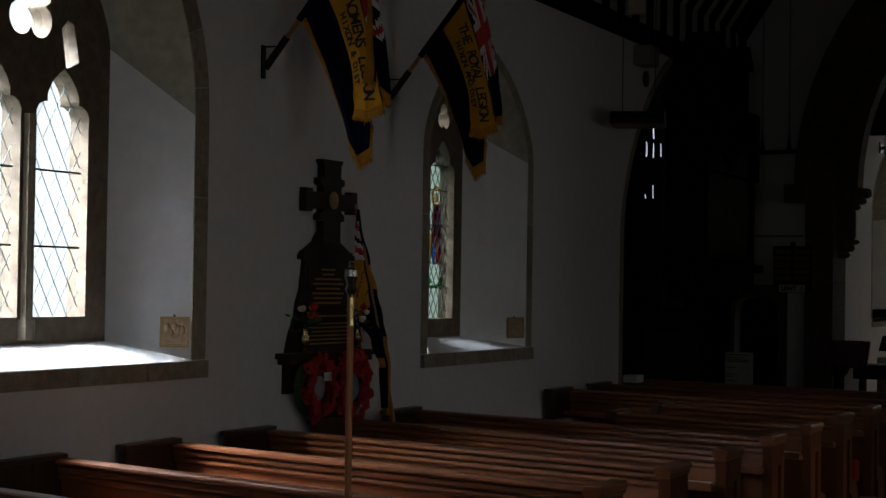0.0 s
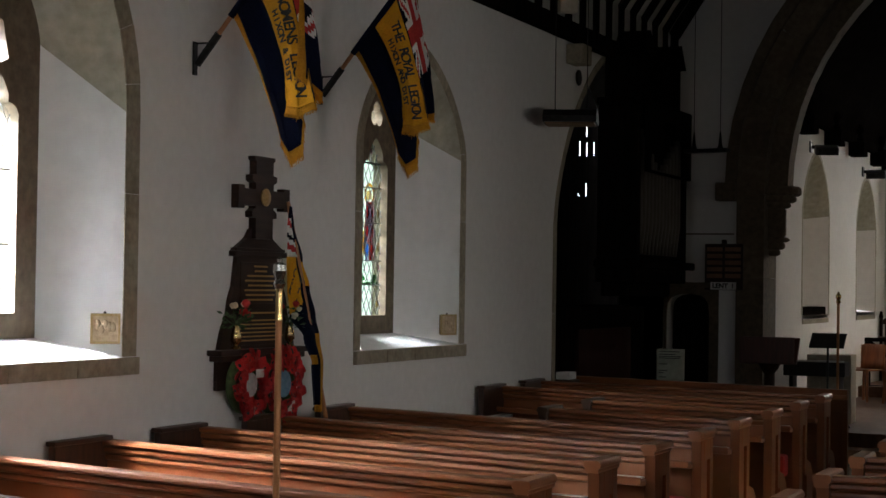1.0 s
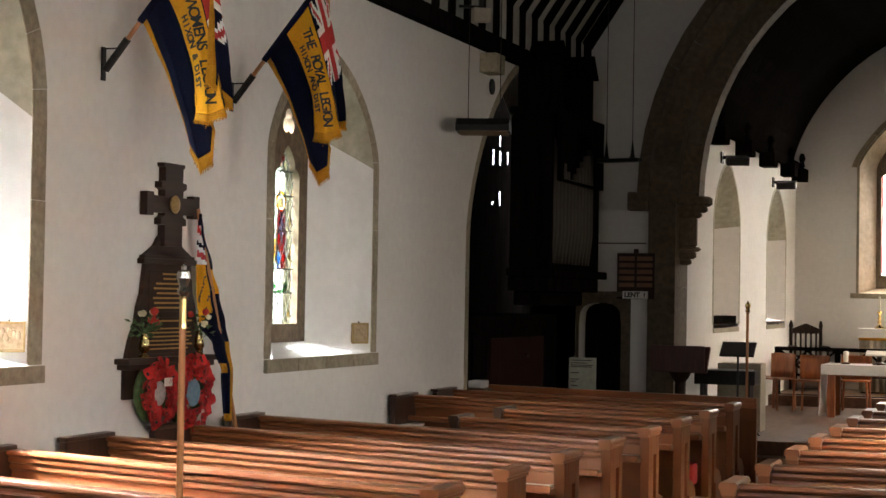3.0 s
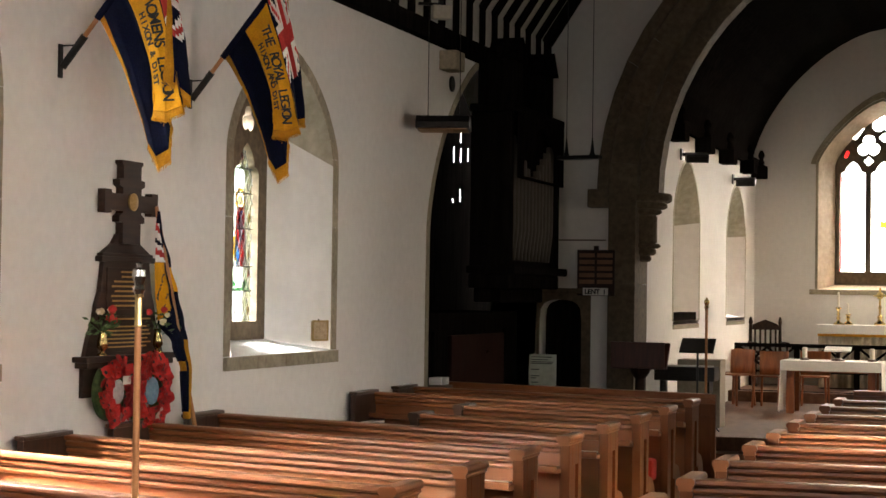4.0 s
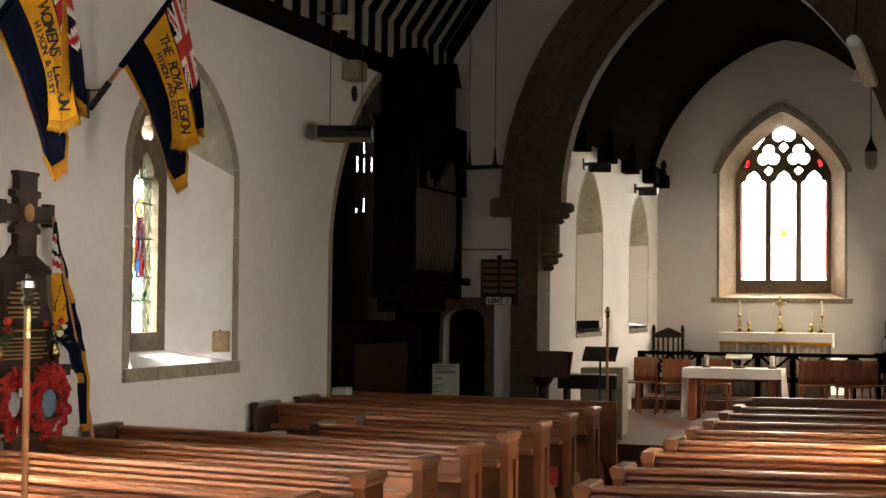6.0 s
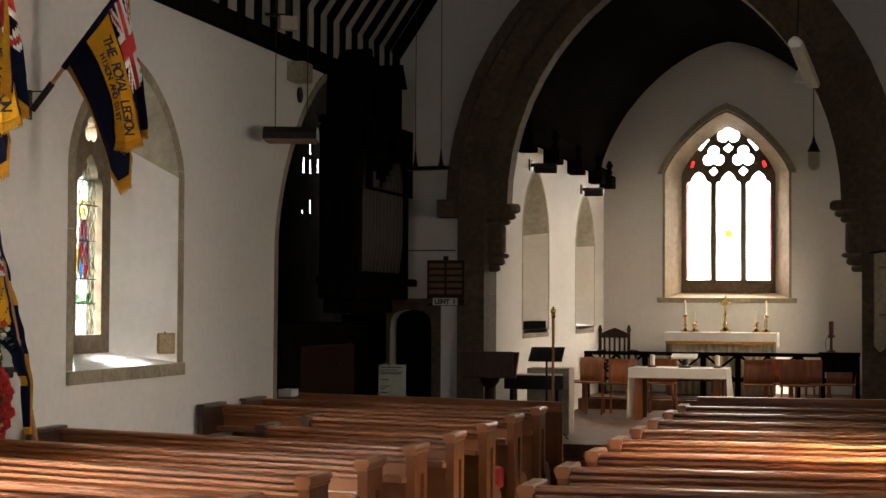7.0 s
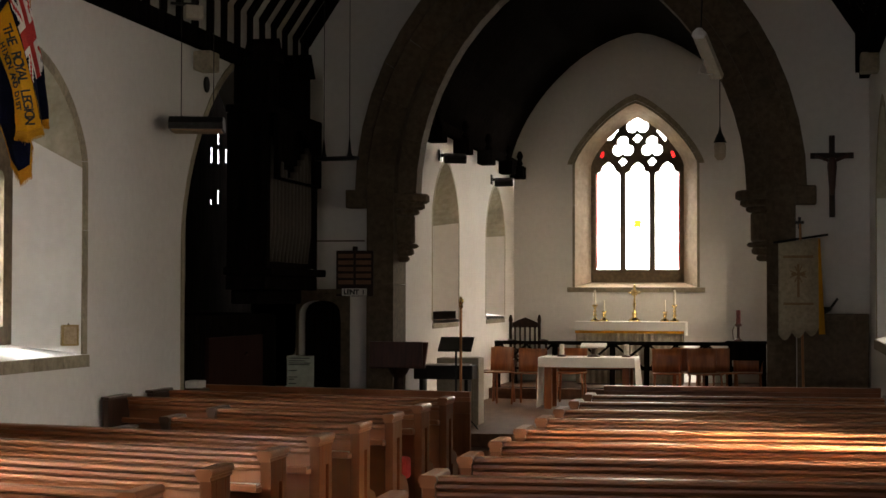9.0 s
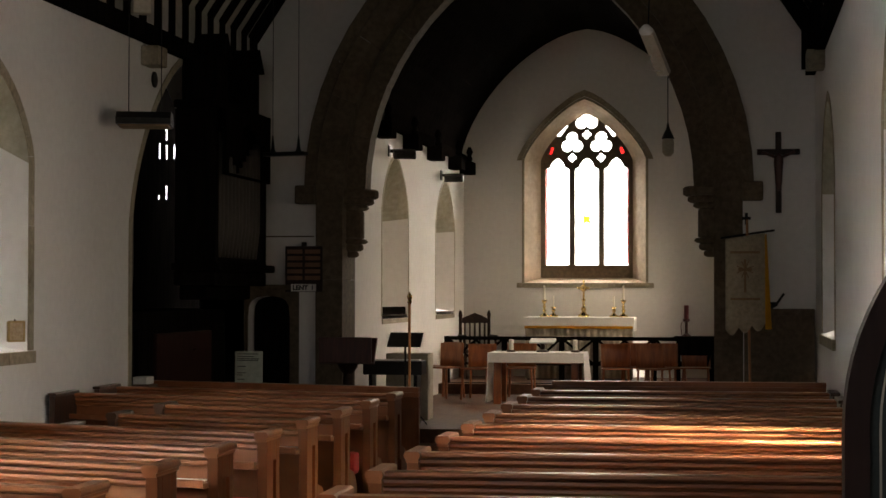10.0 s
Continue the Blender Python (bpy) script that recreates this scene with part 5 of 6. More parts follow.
part("card_bar", boxes((0.095, 0.107, -0.060, -0.058, 1.82, 1.87)), INK, hb)

vestry = thing("vestry_doorway", "dark shouldered doorway with a stone lintel beside the organ", "doorway", (0, 0, 0), kind="structure")
# dark lining and black board added behind the opening to hold its shade
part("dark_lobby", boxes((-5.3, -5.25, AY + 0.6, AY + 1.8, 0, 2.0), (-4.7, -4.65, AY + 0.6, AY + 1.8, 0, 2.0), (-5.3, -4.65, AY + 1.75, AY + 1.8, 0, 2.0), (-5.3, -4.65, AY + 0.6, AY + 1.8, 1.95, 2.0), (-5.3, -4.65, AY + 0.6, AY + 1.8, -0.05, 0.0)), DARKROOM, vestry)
part("door_leaf", boxes((-5.25, -4.75, AY + 0.25, AY + 0.29, 0.0, 1.75), bevel=0.008), BLACKWOOD, vestry)
# dark plate added round the opening, darkening the pale plaster there
plate("door_surround", rect(-5.27, -4.66, 0.0, 1.82), [arch_line(-5.0, 0.24, 0.01, 1.52, 0.23, 10, 3.2)], on_arch, 0.0, 0.03, DARKSTONE, vestry)
part("lintel", boxes((-5.26, -4.62, AY - 0.05, AY + 0.0, 1.82, 1.88), bevel=0.012), DARKSTONE, vestry)
part("string_line", boxes((-5.2, -4.5, AY - 0.012, AY, 2.40, 2.415)), DARKSTONE, vestry)

nb = thing("notice_board", "pale printed notice on a stand in front of the organ", "notice", (-4.40, 15.15, 0))
part("sheet", boxes((-0.13, 0.13, -0.012, 0.0, 0.96, 1.25)), material("greenish notice card", (0.30, 0.34, 0.28), (0.38, 0.42, 0.35), 0.7, scale=(20, 20, 20)), nb)
part("leg", boxes((-0.02, 0.02, 0.0, 0.02, 0.0, 1.0), (-0.12, 0.12, -0.08, 0.1, 0.0, 0.02)), IRON, nb)
bm = bmesh.new()
for i, (w, z) in enumerate(((0.20, 1.225), (0.16, 1.20), (0.21, 1.18), (0.20, 1.165), (0.08, 1.11), (0.08, 1.05), (0.05, 1.03), (0.07, 0.99))):
    box(bm, -0.11, -0.11 + w, -0.0145, -0.012, z - 0.004, z + 0.004)
tagged(part("text_lines", bm, INK, nb), kind="stuff")
box_w = thing("white_box", "small white box on the sill of the organ arch", "box", (NW + 0.02, 14.68, 0.0))
part("stand", boxes((-0.1, 0.1, -0.12, 0.12, 0, 0.96), bevel=0.01), DARKPEW, box_w)
part("box", boxes((-0.06, 0.07, -0.10, 0.10, 0.965, 1.03), bevel=0.006), PAPER, box_w)

lec = thing("lectern", "dark wooden reading desk on a turned post", "lectern", (-3.93, 17.2, 0))
bm = bmesh.new()
prism(bm, [(-0.08, 1.07), (0.10, 1.32), (0.13, 1.30), (-0.04, 1.05)], lambda u, w, d: (d, u, w), -0.29, 0.29)
part("desk", bm, REDWOOD, lec)
part("back_board", boxes((-0.29, 0.27, -0.10, -0.07, 1.06, 1.33), bevel=0.008), REDWOOD, lec)
part("post", lathe([(0.13, 0.02), (0.12, 0.1), (0.05, 0.16), (0.06, 0.6), (0.05, 0.95), (0.09, 1.0), (0.12, 1.06)], n=16), OAK, lec)
part("foot", boxes((-0.22, 0.22, -0.22, 0.22, 0, 0.03), bevel=0.01), OAK, lec)

mus = thing("music_stand", "black folding music stand with a sheet on it", "music stand", (-3.62, 18.75, 0.30))
bm = bmesh.new()
prism(bm, [(-0.10, 0.90), (0.10, 1.04), (0.11, 1.03), (-0.09, 0.88)], lambda u, w, d: (d, u, w), -0.19, 0.19)
part("tray", bm, BLACKP, mus)
part("sheet", boxes((-0.08, 0.06, -0.105, -0.09, 0.93, 0.99)), PAPER, mus).matrix_basis = pose(0, 0.06, 0.01, -20, 0, 0)
bm = rod(bmesh.new(), (0, 0, 0.1), (0, 0, 0.95), 0.012, 10)
for k in range(3):
    rod(bm, (0, 0, 0.3), (0.25 * math.cos(k * 2.1), 0.25 * math.sin(k * 2.1), 0.01), 0.008, 8)
part("stem", bm, BLACKP, mus)

kb = thing("keyboard", "black electronic keyboard on a stand by the arch", "keyboard", (-3.76, 18.95, 0.30))
part("body", boxes((-0.36, 0.32, -0.16, 0.16, 0.56, 0.72), bevel=0.015), BLACKP, kb)
part("keys", boxes((-0.33, 0.29, -0.15, -0.02, 0.72, 0.735)), PAPER, kb)
part("stand_leg", boxes((-0.3, -0.26, -0.12, 0.12, 0, 0.56)), IRON, kb)
part("stand_leg", boxes((0.22, 0.26, -0.12, 0.12, 0, 0.56)), IRON, kb)
amp = thing("loudspeaker_cabinet", "pale grey cabinet standing behind the keyboard", "cabinet", (-3.74, 19.6, 0.30))
part("body", boxes((-0.24, 0.26, -0.18, 0.18, 0, 0.78), bevel=0.012), PALEBOX, amp)
part("grille", boxes((-0.18, 0.20, -0.187, -0.18, 0.1, 0.7)), PALEBOX, amp)

# ---- communion table, chairs, rail, altar ----
tb = thing("communion_table", "oak table under a white linen cloth", "table", (-2.56, 22.75, 0.30))
part("top", boxes((-0.60, 0.60, -0.33, 0.33, 0.64, 0.68), bevel=0.006), CHAIRWOOD, tb)
for sx in (-1, 1):
    for sy in (-1, 1):
        part("leg", boxes((sx * 0.52 - 0.05, sx * 0.52 + 0.05, sy * 0.26 - 0.04, sy * 0.26 + 0.04, 0, 0.64), bevel=0.005), CHAIRWOOD, tb)
part("apron", boxes((-0.55, 0.55, -0.29, -0.27, 0.54, 0.64), (-0.55, 0.55, 0.27, 0.29, 0.54, 0.64)), CHAIRWOOD, tb)
tc = thing("table_cloth", "white linen cloth hanging over the table ends", "tablecloth", (-2.56, 22.75, 0.30))
bm = boxes((-0.64, 0.64, -0.36, 0.36, 0.682, 0.690))
part("top", bm, WHITECLOTH, tc)


def hanging(x, y0, y1, z0, z1, sgn, n=24):
    bm = bmesh.new()
    rows = []
    for i in range(n + 1):
        y = y0 + (y1 - y0) * i / n
        rows.append([bm.verts.new((x + sgn * (0.004 + 0.05 * k * (0.6 + 0.4 * math.sin(y * 24))), y, z1 + (z0 - z1) * k)) for k in (0, 0.15, 0.5, 1)])
    for p, q in zip(rows, rows[1:]):
        for k in range(3):
            bm.faces.new((p[k], q[k], q[k + 1], p[k + 1]))
    return bm


for s, z0 in ((-1, 0.02), (1, 0.25)):
    o = part("end_fall", hanging(s * 0.64, -0.36, 0.36, z0, 0.69, s), WHITECLOTH, tc, smooth=True)
    o.modifiers.new("thick", "SOLIDIFY").thickness = 0.006
part("front_fall", boxes((-0.64, 0.64, -0.366, -0.36, 0.56, 0.69)), WHITECLOTH, tc)


def candle(x, y, z, r, h, holder, label, group):
    e = thing("candle", label, "candle", (x, y, z), group=group)
    if holder == "low":
        part("holder", lathe([(r * 1.8, 0), (r * 1.7, 0.02), (r * 1.1, 0.03)], n=16), DARKPEW, e)
        part("wax", lathe([(r, 0.03), (r, h - 0.01), (r * 0.7, h)], n=16), WAX, e)
    else:
        k = holder
        part("stick", lathe([(0.075, 0), (0.07, 0.02), (0.03, 0.045), (0.018, 0.07), (0.035, 0.10), (0.016, 0.13), (0.03, 0.16 * k), (0.014, 0.19 * k), (0.028, 0.22 * k), (0.045, 0.25 * k), (0.04, 0.262 * k)], n=18), BRASS, e, "turned brass stick", smooth=True)
        part("wax", lathe([(r, 0.25 * k), (r, h - 0.01), (r * 0.5, h)], n=12), WAX, e)
    part("wick", rod(bmesh.new(), (0, 0, h - 0.005), (0, 0, h + 0.012), 0.002, 5), INK, e)
    return e


for x in (-2.93, -2.06):
    candle(x, 22.75, 0.99, 0.033, 0.17, "low", "short thick white candle on the communion table", "table candles")
bs = thing("book_stand", "small wooden stand with an open book", "book stand", (-2.50, 22.75, 0.99))
part("foot", lathe([(0.09, 0), (0.08, 0.02), (0.03, 0.04), (0.03, 0.10), (0.07, 0.12)], n=12), OAK, bs)
bm = bmesh.new()
prism(bm, [(-0.10, 0.12), (0.10, 0.165), (0.10, 0.185), (-0.10, 0.14)], lambda u, w, d: (d, u, w), -0.17, 0.17)
part("book", bm, PAPER, bs)


def stacking_chair(x, y, turn):
    e = thing("wooden_chair", "varnished plywood chair with a curved back in the chancel", "chair", (x, y, 0.30), group="chancel chairs", turn=turn)
    bm = bmesh.new()
    rows = []
    for i in range(9):
        u = -1 + i / 4
        rows.append([bm.verts.new((0.20 * u * (1 + 0.06 * k), -0.19 + 0.05 * u * u - 0.03 * k, 0.44 + 0.33 * k)) for k in (0, 0.33, 0.66, 1)])
    for p, q in zip(rows, rows[1:]):
        for k in range(3):
            bm.faces.new((p[k], q[k], q[k + 1], p[k + 1]))
    b = part("backrest", bm, CHAIRWOOD, e, smooth=True)
    b.modifiers.new("thick", "SOLIDIFY").thickness = 0.014
    part("seat", boxes((-0.20, 0.20, -0.19, 0.20, 0.42, 0.44), bevel=0.008), CHAIRWOOD, e)
    for sx in (-1, 1):
        for sy in (-1, 1):
            part("leg", rod(bmesh.new(), (sx * 0.17, sy * 0.17, 0.43), (sx * 0.19, sy * 0.2, 0), 0.016, 8), CHAIRWOOD, e)
        part("back_post", rod(bmesh.new(), (sx * 0.19, -0.18, 0.40), (sx * 0.20, -0.16, 0.6), 0.012, 8), CHAIRWOOD, e)
    return e


ch = stacking_chair(-3.48, 23.45, 170)
for x, y, a in ((-4.0, 23.7, 150), (-2.93, 23.8, 180), (-1.58, 23.75, 185), (-1.33, 24.15, 180), (-1.05, 23.7, 200), (-0.86, 24.1, 205), (-0.48, 24.2, 180), (-4.08, 24.15, 140)):
    copy_thing(ch, pose(x, y, 0.30, 0, 0, a))

rail = thing("altar_rail", "black timber altar rail with crossed braces", "railing", (MID, 24.85, 0.30))
part("top_rail", boxes((-2.0, 1.97, -0.05, 0.05, 0.79, 0.845), bevel=0.01), BLACKWOOD, rail)
part("bottom_rail", boxes((-2.0, 1.97, -0.025, 0.025, 0.10, 0.16)), BLACKWOOD, rail)
posts = [-1.96, -1.10, -0.25, 0.25, 1.10, 1.93]
for x in posts:
    part("post", boxes((x - 0.04, x + 0.04, -0.04, 0.04, 0, 0.79), bevel=0.005), BLACKWOOD, rail)
for a, b in zip(posts, posts[1:]):
    n = 1 if b - a < 0.6 else 2
    for i in range(n):
        p, q = a + 0.04 + (b - a - 0.08) * i / n, a + 0.04 + (b - a - 0.08) * (i + 1) / n
        part("brace", bar(bmesh.new(), (p, 0, 0.45), (q, 0, 0.79), 0.035, 0.03, up=(0, 1, 0)), BLACKWOOD, rail)
        part("brace", bar(bmesh.new(), (p, 0.002, 0.79), (q, 0.002, 0.45), 0.035, 0.03, up=(0, 1, 0)), BLACKWOOD, rail)
    part("mid_rail", boxes((a, b, -0.02, 0.02, 0.42, 0.46)), BLACKWOOD, rail)

altar = thing("altar", "altar with a pleated grey frontal and white linen top", "altar", (-2.30, 26.25, 0.45))
part("body", boxes((-0.80, 0.80, -0.28, 0.3, 0, 0.93)), OAK, altar)
part("linen", boxes((-0.84, 0.84, -0.33, 0.34, 0.94, 0.965), (-0.84, 0.84, -0.335, -0.33, 0.83, 0.965), (0.84, 0.855, -0.33, 0.34, 0.75, 0.965), bevel=0.003), WHITECLOTH, altar)
bm = bmesh.new()
for k in range(84):
    x0, x1 = -0.82 + k * 1.64 / 84, -0.82 + (k + 1) * 1.64 / 84
    f = lambda x: -0.30 - 0.018 * math.sin(x * 2 * math.pi / 0.10) - 0.008 * math.sin(x * 57)
    bm.faces.new([bm.verts.new(p) for p in ((x0, f(x0), 0.02), (x1, f(x1), 0.02), (x1, f(x1), 0.84), (x0, f(x0), 0.84))])
bmesh.ops.remove_doubles(bm, verts=bm.verts, dist=0.0005)
part("frontal", bm, FRONTAL, altar, "pleated grey-brown frontal", smooth=True).modifiers.new("thick", "SOLIDIFY").thickness = 0.006
part("fringe", boxes((-0.83, 0.83, -0.338, -0.33, 0.79, 0.83)), FRINGE, altar)
AZ = 1.415
for x, h, k in ((-2.86, 0.49, 1.0), (-1.63, 0.49, 1.0)):
    candle(x, 26.25, AZ, 0.017, h, k, "tall candle in a turned brass stick on the altar", "altar candles")
for x, h, k in ((-2.72, 0.33, 0.6), (-1.78, 0.33, 0.6)):
    candle(x, 26.3, AZ, 0.012, h, k, "short candle in a low brass stick on the altar", "altar candles")
ac = thing("altar_cross", "brass cross on a stepped base standing on the altar", "cross", (-2.25, 26.3, AZ))
part("base", lathe([(0.09, 0), (0.085, 0.03), (0.05, 0.05), (0.03, 0.09), (0.045, 0.12), (0.02, 0.16), (0.018, 0.24), (0.035, 0.26), (0.015, 0.29)], n=16), BRASS, ac, smooth=True)
part("cross", boxes((-0.016, 0.016, -0.008, 0.008, 0.28, 0.57), (-0.10, 0.10, -0.008, 0.008, 0.43, 0.462), bevel=0.004), BRASS, ac)
part("rays", lathe([(0.055, -0.006), (0.055, 0.006)], n=16), BRASS, ac).matrix_basis = pose(0, 0, 0.446, 90, 0, 0)

sc = thing("sanctuary_chair", "tall carved dark oak armchair against the wall", "chair", (-3.92, 26.3, 0.45), turn=20)
part("seat", boxes((-0.26, 0.26, -0.24, 0.24, 0.40, 0.45), bevel=0.01), OAK, sc)
for sx in (-1, 1):
    part("back_post", lathe([(0.025, 0), (0.025, 0.95), (0.035, 0.98), (0.015, 1.06)], (sx * 0.23, 0.22, 0), 10), OAK, sc)
    part("leg", lathe([(0.03, 0), (0.022, 0.2), (0.03, 0.4)], (sx * 0.23, -0.2, 0), 10), OAK, sc)
    part("arm", boxes((sx * 0.25 - 0.03, sx * 0.25 + 0.03, -0.24, 0.22, 0.64, 0.68), bevel=0.012), OAK, sc)
    part("arm_post", lathe([(0.025, 0.45), (0.018, 0.55), (0.025, 0.64)], (sx * 0.25, -0.2, 0), 8), OAK, sc)
part("crest", prism(bmesh.new(), [(-0.21, 0.86), (0.21, 0.86), (0.20, 0.94), (0.08, 0.99), (0, 1.02), (-0.08, 0.99), (-0.20, 0.94)], lambda u, w, d: (u, d, w), 0.205, 0.235), OAK, sc)
for i in range(5):
    part("slat", boxes((-0.16 + i * 0.08 - 0.014, -0.16 + i * 0.08 + 0.014, 0.21, 0.23, 0.52, 0.86)), OAK, sc)
part("lower_rail", boxes((-0.21, 0.21, 0.205, 0.235, 0.49, 0.53)), OAK, sc)

pt = thing("side_table", "black covered side table by the altar rail", "table", (-0.52, 24.5, 0.30))
part("top", boxes((-0.28, 0.30, -0.2, 0.2, 0.83, 0.87), bevel=0.006), BLACKWOOD, pt)
part("frame", boxes((-0.24, 0.26, -0.17, 0.17, 0.6, 0.83)), BLACKWOOD, pt)
for sx in (-1, 1):
    part("leg", boxes((sx * 0.22 - 0.03, sx * 0.22 + 0.03, -0.16, 0.16, 0, 0.6)), BLACKWOOD, pt)
pc = thing("paschal_candle", "dark red stand with a thick candle above the side table", "candle", (-0.62, 24.5, 1.17))
part("stand", lathe([(0.07, 0), (0.06, 0.02), (0.022, 0.05), (0.02, 0.2), (0.055, 0.22), (0.05, 0.25)], n=14), REDWOOD, pc)
part("wax", lathe([(0.035, 0.25), (0.035, 0.44), (0.02, 0.445)], n=14), material("dark red wax", (0.10, 0.012, 0.012), (0.16, 0.02, 0.02), 0.4), pc)
part("handle", rod(rod(bmesh.new(), (-0.06, 0, 0.21), (-0.08, 0, 0.15), 0.006), (-0.08, 0, 0.15), (-0.07, 0, 0.02), 0.006), REDWOOD, pc)

# ---- south side ----
cru = thing("wall_crucifix", "dark wooden wall crucifix with a plain carved figure", "crucifix", (0.50, AY, 0))
part("upright", boxes((-0.03, 0.03, -0.035, -0.003, 2.63, 3.48), bevel=0.004), OAK, cru)
part("crossbar", boxes((-0.22, 0.22, -0.037, -0.002, 3.24, 3.30), bevel=0.004), OAK, cru)
bm = lathe([(0.02, 2.86), (0.035, 2.95), (0.04, 3.05), (0.05, 3.15), (0.045, 3.22), (0.02, 3.25)], (0, -0.06, 0), 10)
rod(bm, (0, -0.06, 3.2), (-0.17, -0.05, 3.27), 0.016)
rod(bm, (0, -0.06, 3.2), (0.17, -0.05, 3.27), 0.016)
part("figure", bm, REDWOOD, cru)

ban = thing("processional_banner", "faded cream embroidered banner on a wooden pole", "banner", (0.15, AY - 0.32, 0))
part("pole", rod(bmesh.new(), (0.06, 0, 0.0), (0.02, 0, 2.55), 0.014, 10), WAND, ban)
part("crossbar", rod(bmesh.new(), (-0.25, 0, 2.36), (0.30, 0.02, 2.44), 0.012, 8), IRON, ban)
part("finial", boxes((0.0, 0.03, -0.008, 0.008, 2.5, 2.62), (-0.03, 0.06, -0.008, 0.008, 2.55, 2.58)), IRON, ban)
bm = bmesh.new()
n, m = 18, 14
for i in range(n):
    for j in range(m):
        q = []
        for a, b in ((i, j), (i + 1, j), (i + 1, j + 1), (i, j + 1)):
            s, t = a / n, b / m
            low = 1.42 - 0.07 * math.sin(math.pi * ((s * 3) % 1))
            q.append((-0.20 + 0.40 * s, -0.03 - 0.02 * math.sin(5 * s + 2 * t) - 0.02 * t, 2.35 + 0.06 * s + (low - 2.35) * t))
        bm.faces.new([bm.verts.new(p) for p in q])
bmesh.ops.remove_doubles(bm, verts=bm.verts, dist=0.0005)
part("cloth", bm, CREAM, ban, "cream damask cloth", smooth=True).modifiers.new("thick", "SOLIDIFY").thickness = 0.006
bm = bmesh.new()
n2 = 14
for j in range(m):
    q = []
    for a, b in ((0, j), (1, j), (1, j + 1), (0, j + 1)):
        t = b / m
        q.append((0.205 + 0.05 * a * (0.3 + t), -0.03 + 0.06 * a, 2.40 - 0.98 * t))
    bm.faces.new([bm.verts.new(p) for p in q])
bmesh.ops.remove_doubles(bm, verts=bm.verts, dist=0.0005)
part("turned_edge", bm, GOLD, ban, "golden turned side edge").modifiers.new("thick", "SOLIDIFY").thickness = 0.004
EMB = material("faded embroidery", (0.20, 0.12, 0.06), (0.30, 0.20, 0.10), 0.8, scale=(60, 60, 60))
bm = boxes((-0.012, 0.012, -0.082, -0.060, 1.80, 2.14), (-0.07, 0.07, -0.082, -0.060, 2.02, 2.05), (-0.15, 0.15, -0.075, -0.052, 2.20, 2.225), (-0.15, 0.15, -0.085, -0.062, 1.72, 1.745))
for k in range(8):
    bar(bm, (0, -0.075, 2.035), (0.09 * math.cos(k * 0.785 + 0.39), -0.075, 2.035 + 0.09 * math.sin(k * 0.785 + 0.39)), 0.01, 0.02, up=(0, 1, 0))
part("embroidery", bm, EMB, ban)

dado = thing("stone_ledge", "grey stone tomb ledge beside the chancel arch", "ledge", (0.50, AY, 0))
part("slab", boxes((-0.36, 0.36, -0.22, -0.005, 1.56, 1.63), bevel=0.012), DARKSTONE, dado)
part("base", boxes((-0.36, 0.36, -0.16, -0.005, 0.0, 1.56), bevel=0.006), DARKSTONE, dado)
lily = thing("bowl", "small dark bowl on the stone ledge", "bowl", (0.40, AY - 0.12, 1.63))
part("bowl", lathe([(0.03, 0), (0.08, 0.03), (0.10, 0.07), (0.085, 0.065), (0.03, 0.02)], n=14), IRON, lily)
part("handle", rod(bmesh.new(), (0.08, 0, 0.06), (0.15, 0, 0.16), 0.012, 8), IRON, lily)

BOARDEDGE = material("dark mahogany edge", (0.016, 0.006, 0.005), (0.032, 0.013, 0.010), 0.6, scale=(30, 30, 3), bump=0.05, spec=0.2)
screen = thing("arched_screen", "dark varnished arched-top board standing behind the pews", "board", (0.50, 3.2, 0))
AR = [(u, z) for u, z in arch_line(0, 0.30, 0.0, 1.55, 0.48, 28)]
part("panel", prism(bmesh.new(), arch_line(0, 0.26, 0.06, 1.55, 0.44, 28), lambda u, w, d: (u, d, w), 0.0, 0.02), material("dark green baize", (0.012, 0.018, 0.016), (0.02, 0.028, 0.024), 0.7, scale=(90, 90, 90)), screen, "dark green inner panel")
bm = bmesh.new()
inn, out = arch_line(0, 0.255, 0.0, 1.55, 0.435, 28), arch_line(0, 0.30, 0.0, 1.55, 0.48, 28)
for i in range(len(inn) - 1):
    prism(bm, [inn[i], inn[i + 1], out[i + 1], out[i]], lambda u, w, d: (u, d, w), -0.03, 0.05)
bmesh.ops.remove_doubles(bm, verts=bm.verts, dist=0.0005)
part("frame", bm, BOARDEDGE, screen, "dark brown rounded frame")
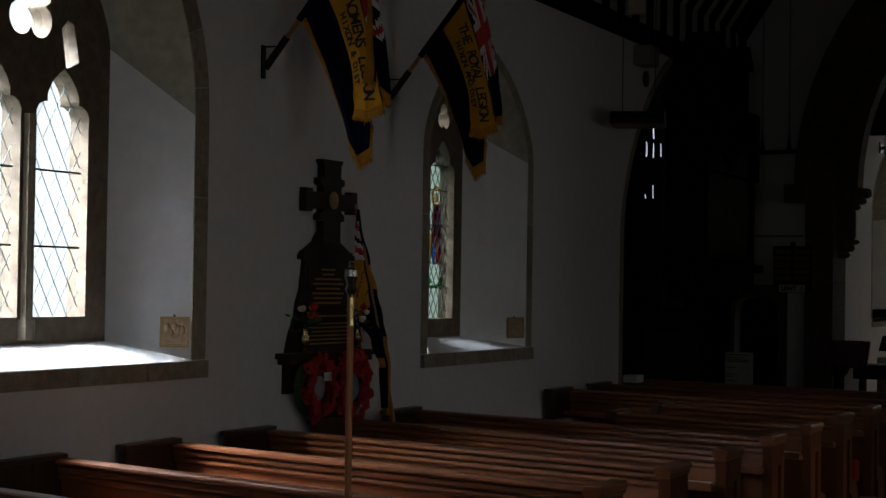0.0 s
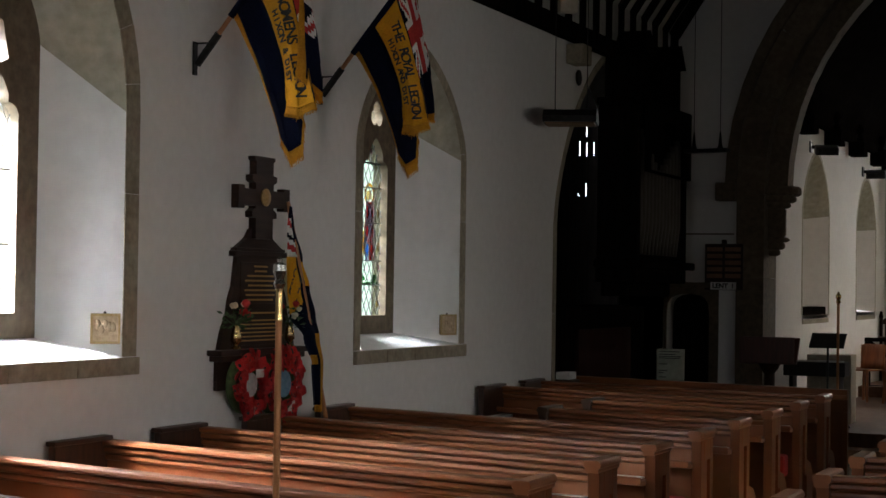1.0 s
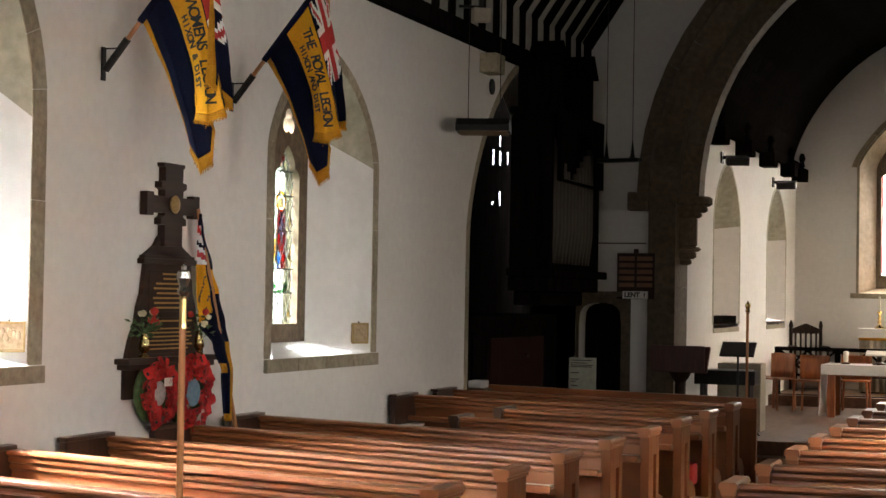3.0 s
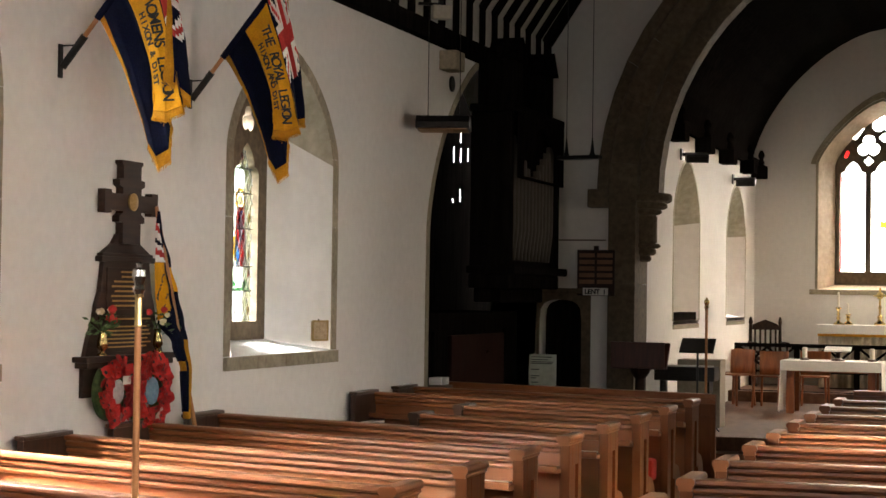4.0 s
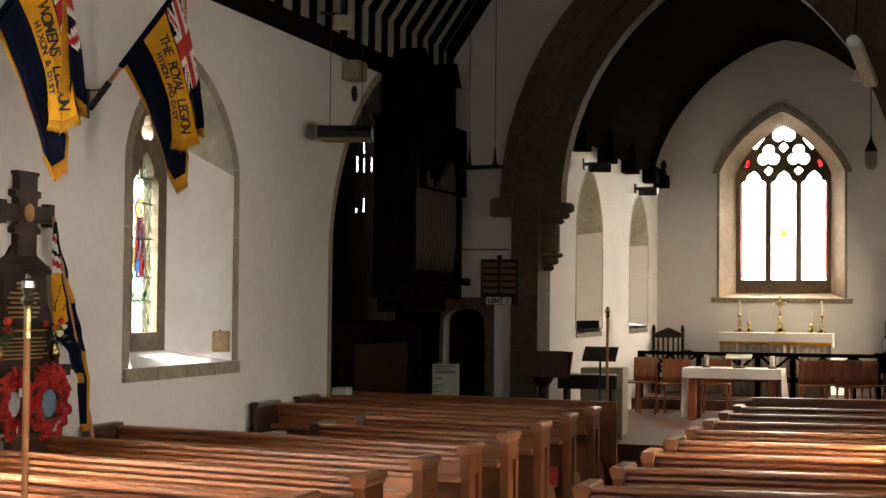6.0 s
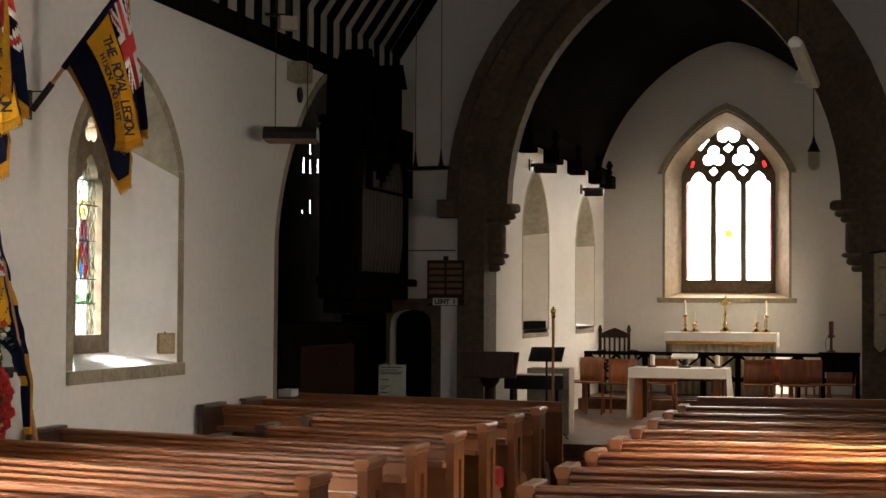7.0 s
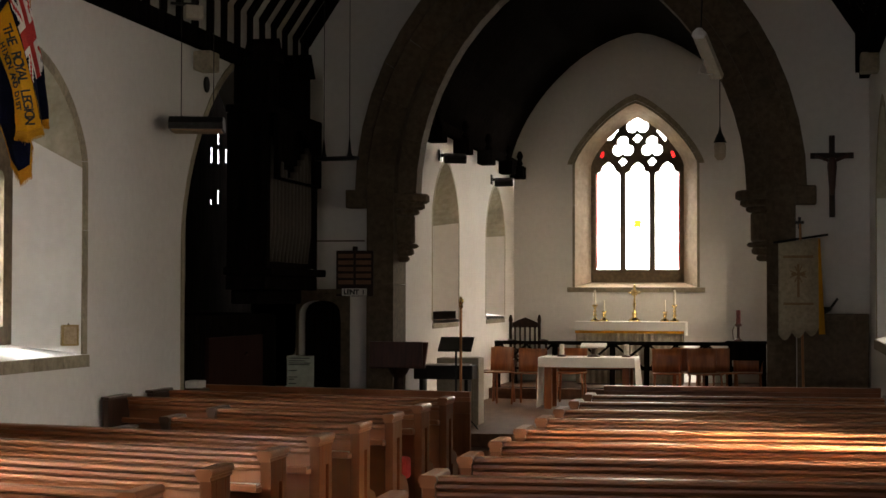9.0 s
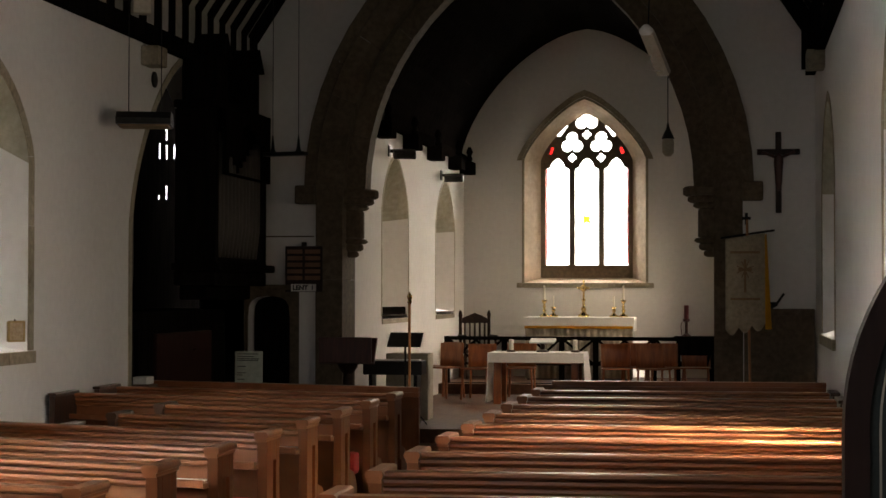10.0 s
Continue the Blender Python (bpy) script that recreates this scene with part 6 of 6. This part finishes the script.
# thin pale line just inside the frame
bm = bmesh.new()
i2, o2 = arch_line(0, 0.232, 0.08, 1.55, 0.41, 28), arch_line(0, 0.236, 0.08, 1.55, 0.414, 28)
for i in range(len(i2) - 1):
    prism(bm, [i2[i], i2[i + 1], o2[i + 1], o2[i]], lambda u, w, d: (u, d, w), -0.006, 0.0)
part("inlay", bm, PALEBOX, screen, "thin pale inner line")
part("foot", boxes((-0.32, 0.32, -0.14, 0.16, 0.0, 0.05), bevel=0.01), DARKPEW, screen)


# ---- books, leaflets and kneelers in the pews ----
def kneeler(x, y):
    e = thing("kneeler", "red embroidered kneeler on the pew shelf", "kneeler", (x, y, 0.46), group="red kneelers")
    part("cushion", boxes((-0.14, 0.14, -0.09, 0.09, 0, 0.16), bevel=0.03), REDCLOTH, e)
    part("motif", boxes((-0.05, 0.05, -0.093, -0.088, 0.05, 0.11)), INK, e)
    return e


k0 = kneeler(LEFT_X - 0.22, left_rows[4] - 0.57)
for r in (2, 3, 5, 6, 9):
    copy_thing(k0, pose(LEFT_X - 0.22 - 0.05 * (r % 3), left_rows[r] - 0.57, 0.46))


def leaflet(x, y, turn, mat, label):
    e = thing("leaflet", label, "leaflet", (x, y, 0.812), group="leaflets on the pew ledges", turn=turn)
    part("sheet", boxes((-0.10, 0.10, -0.06, 0.06, 0, 0.008), bevel=0.002), mat, e)
    return e


YELLOW = material("yellow cover", (0.62, 0.48, 0.06), (0.72, 0.58, 0.10), 0.6, scale=(30, 30, 30))
for i, r in enumerate((3, 4, 5, 7, 9)):
    leaflet(LEFT_X - 0.18, left_rows[r] - 0.49, 4 * i - 14, PAPER, "white service leaflet on a pew ledge")
    leaflet(LEFT_X - 0.42, left_rows[r] - 0.43, -3 * i - 14, YELLOW, "yellow hymn leaflet on a pew ledge")
leaflet(RIGHT_X + 0.25, right_rows[2] - 0.52, 2, PAPER, "white service leaflet on a pew ledge")
leaflet(RIGHT_X + 0.50, right_rows[2] - 0.51, -4, YELLOW, "yellow hymn leaflet on a pew ledge")
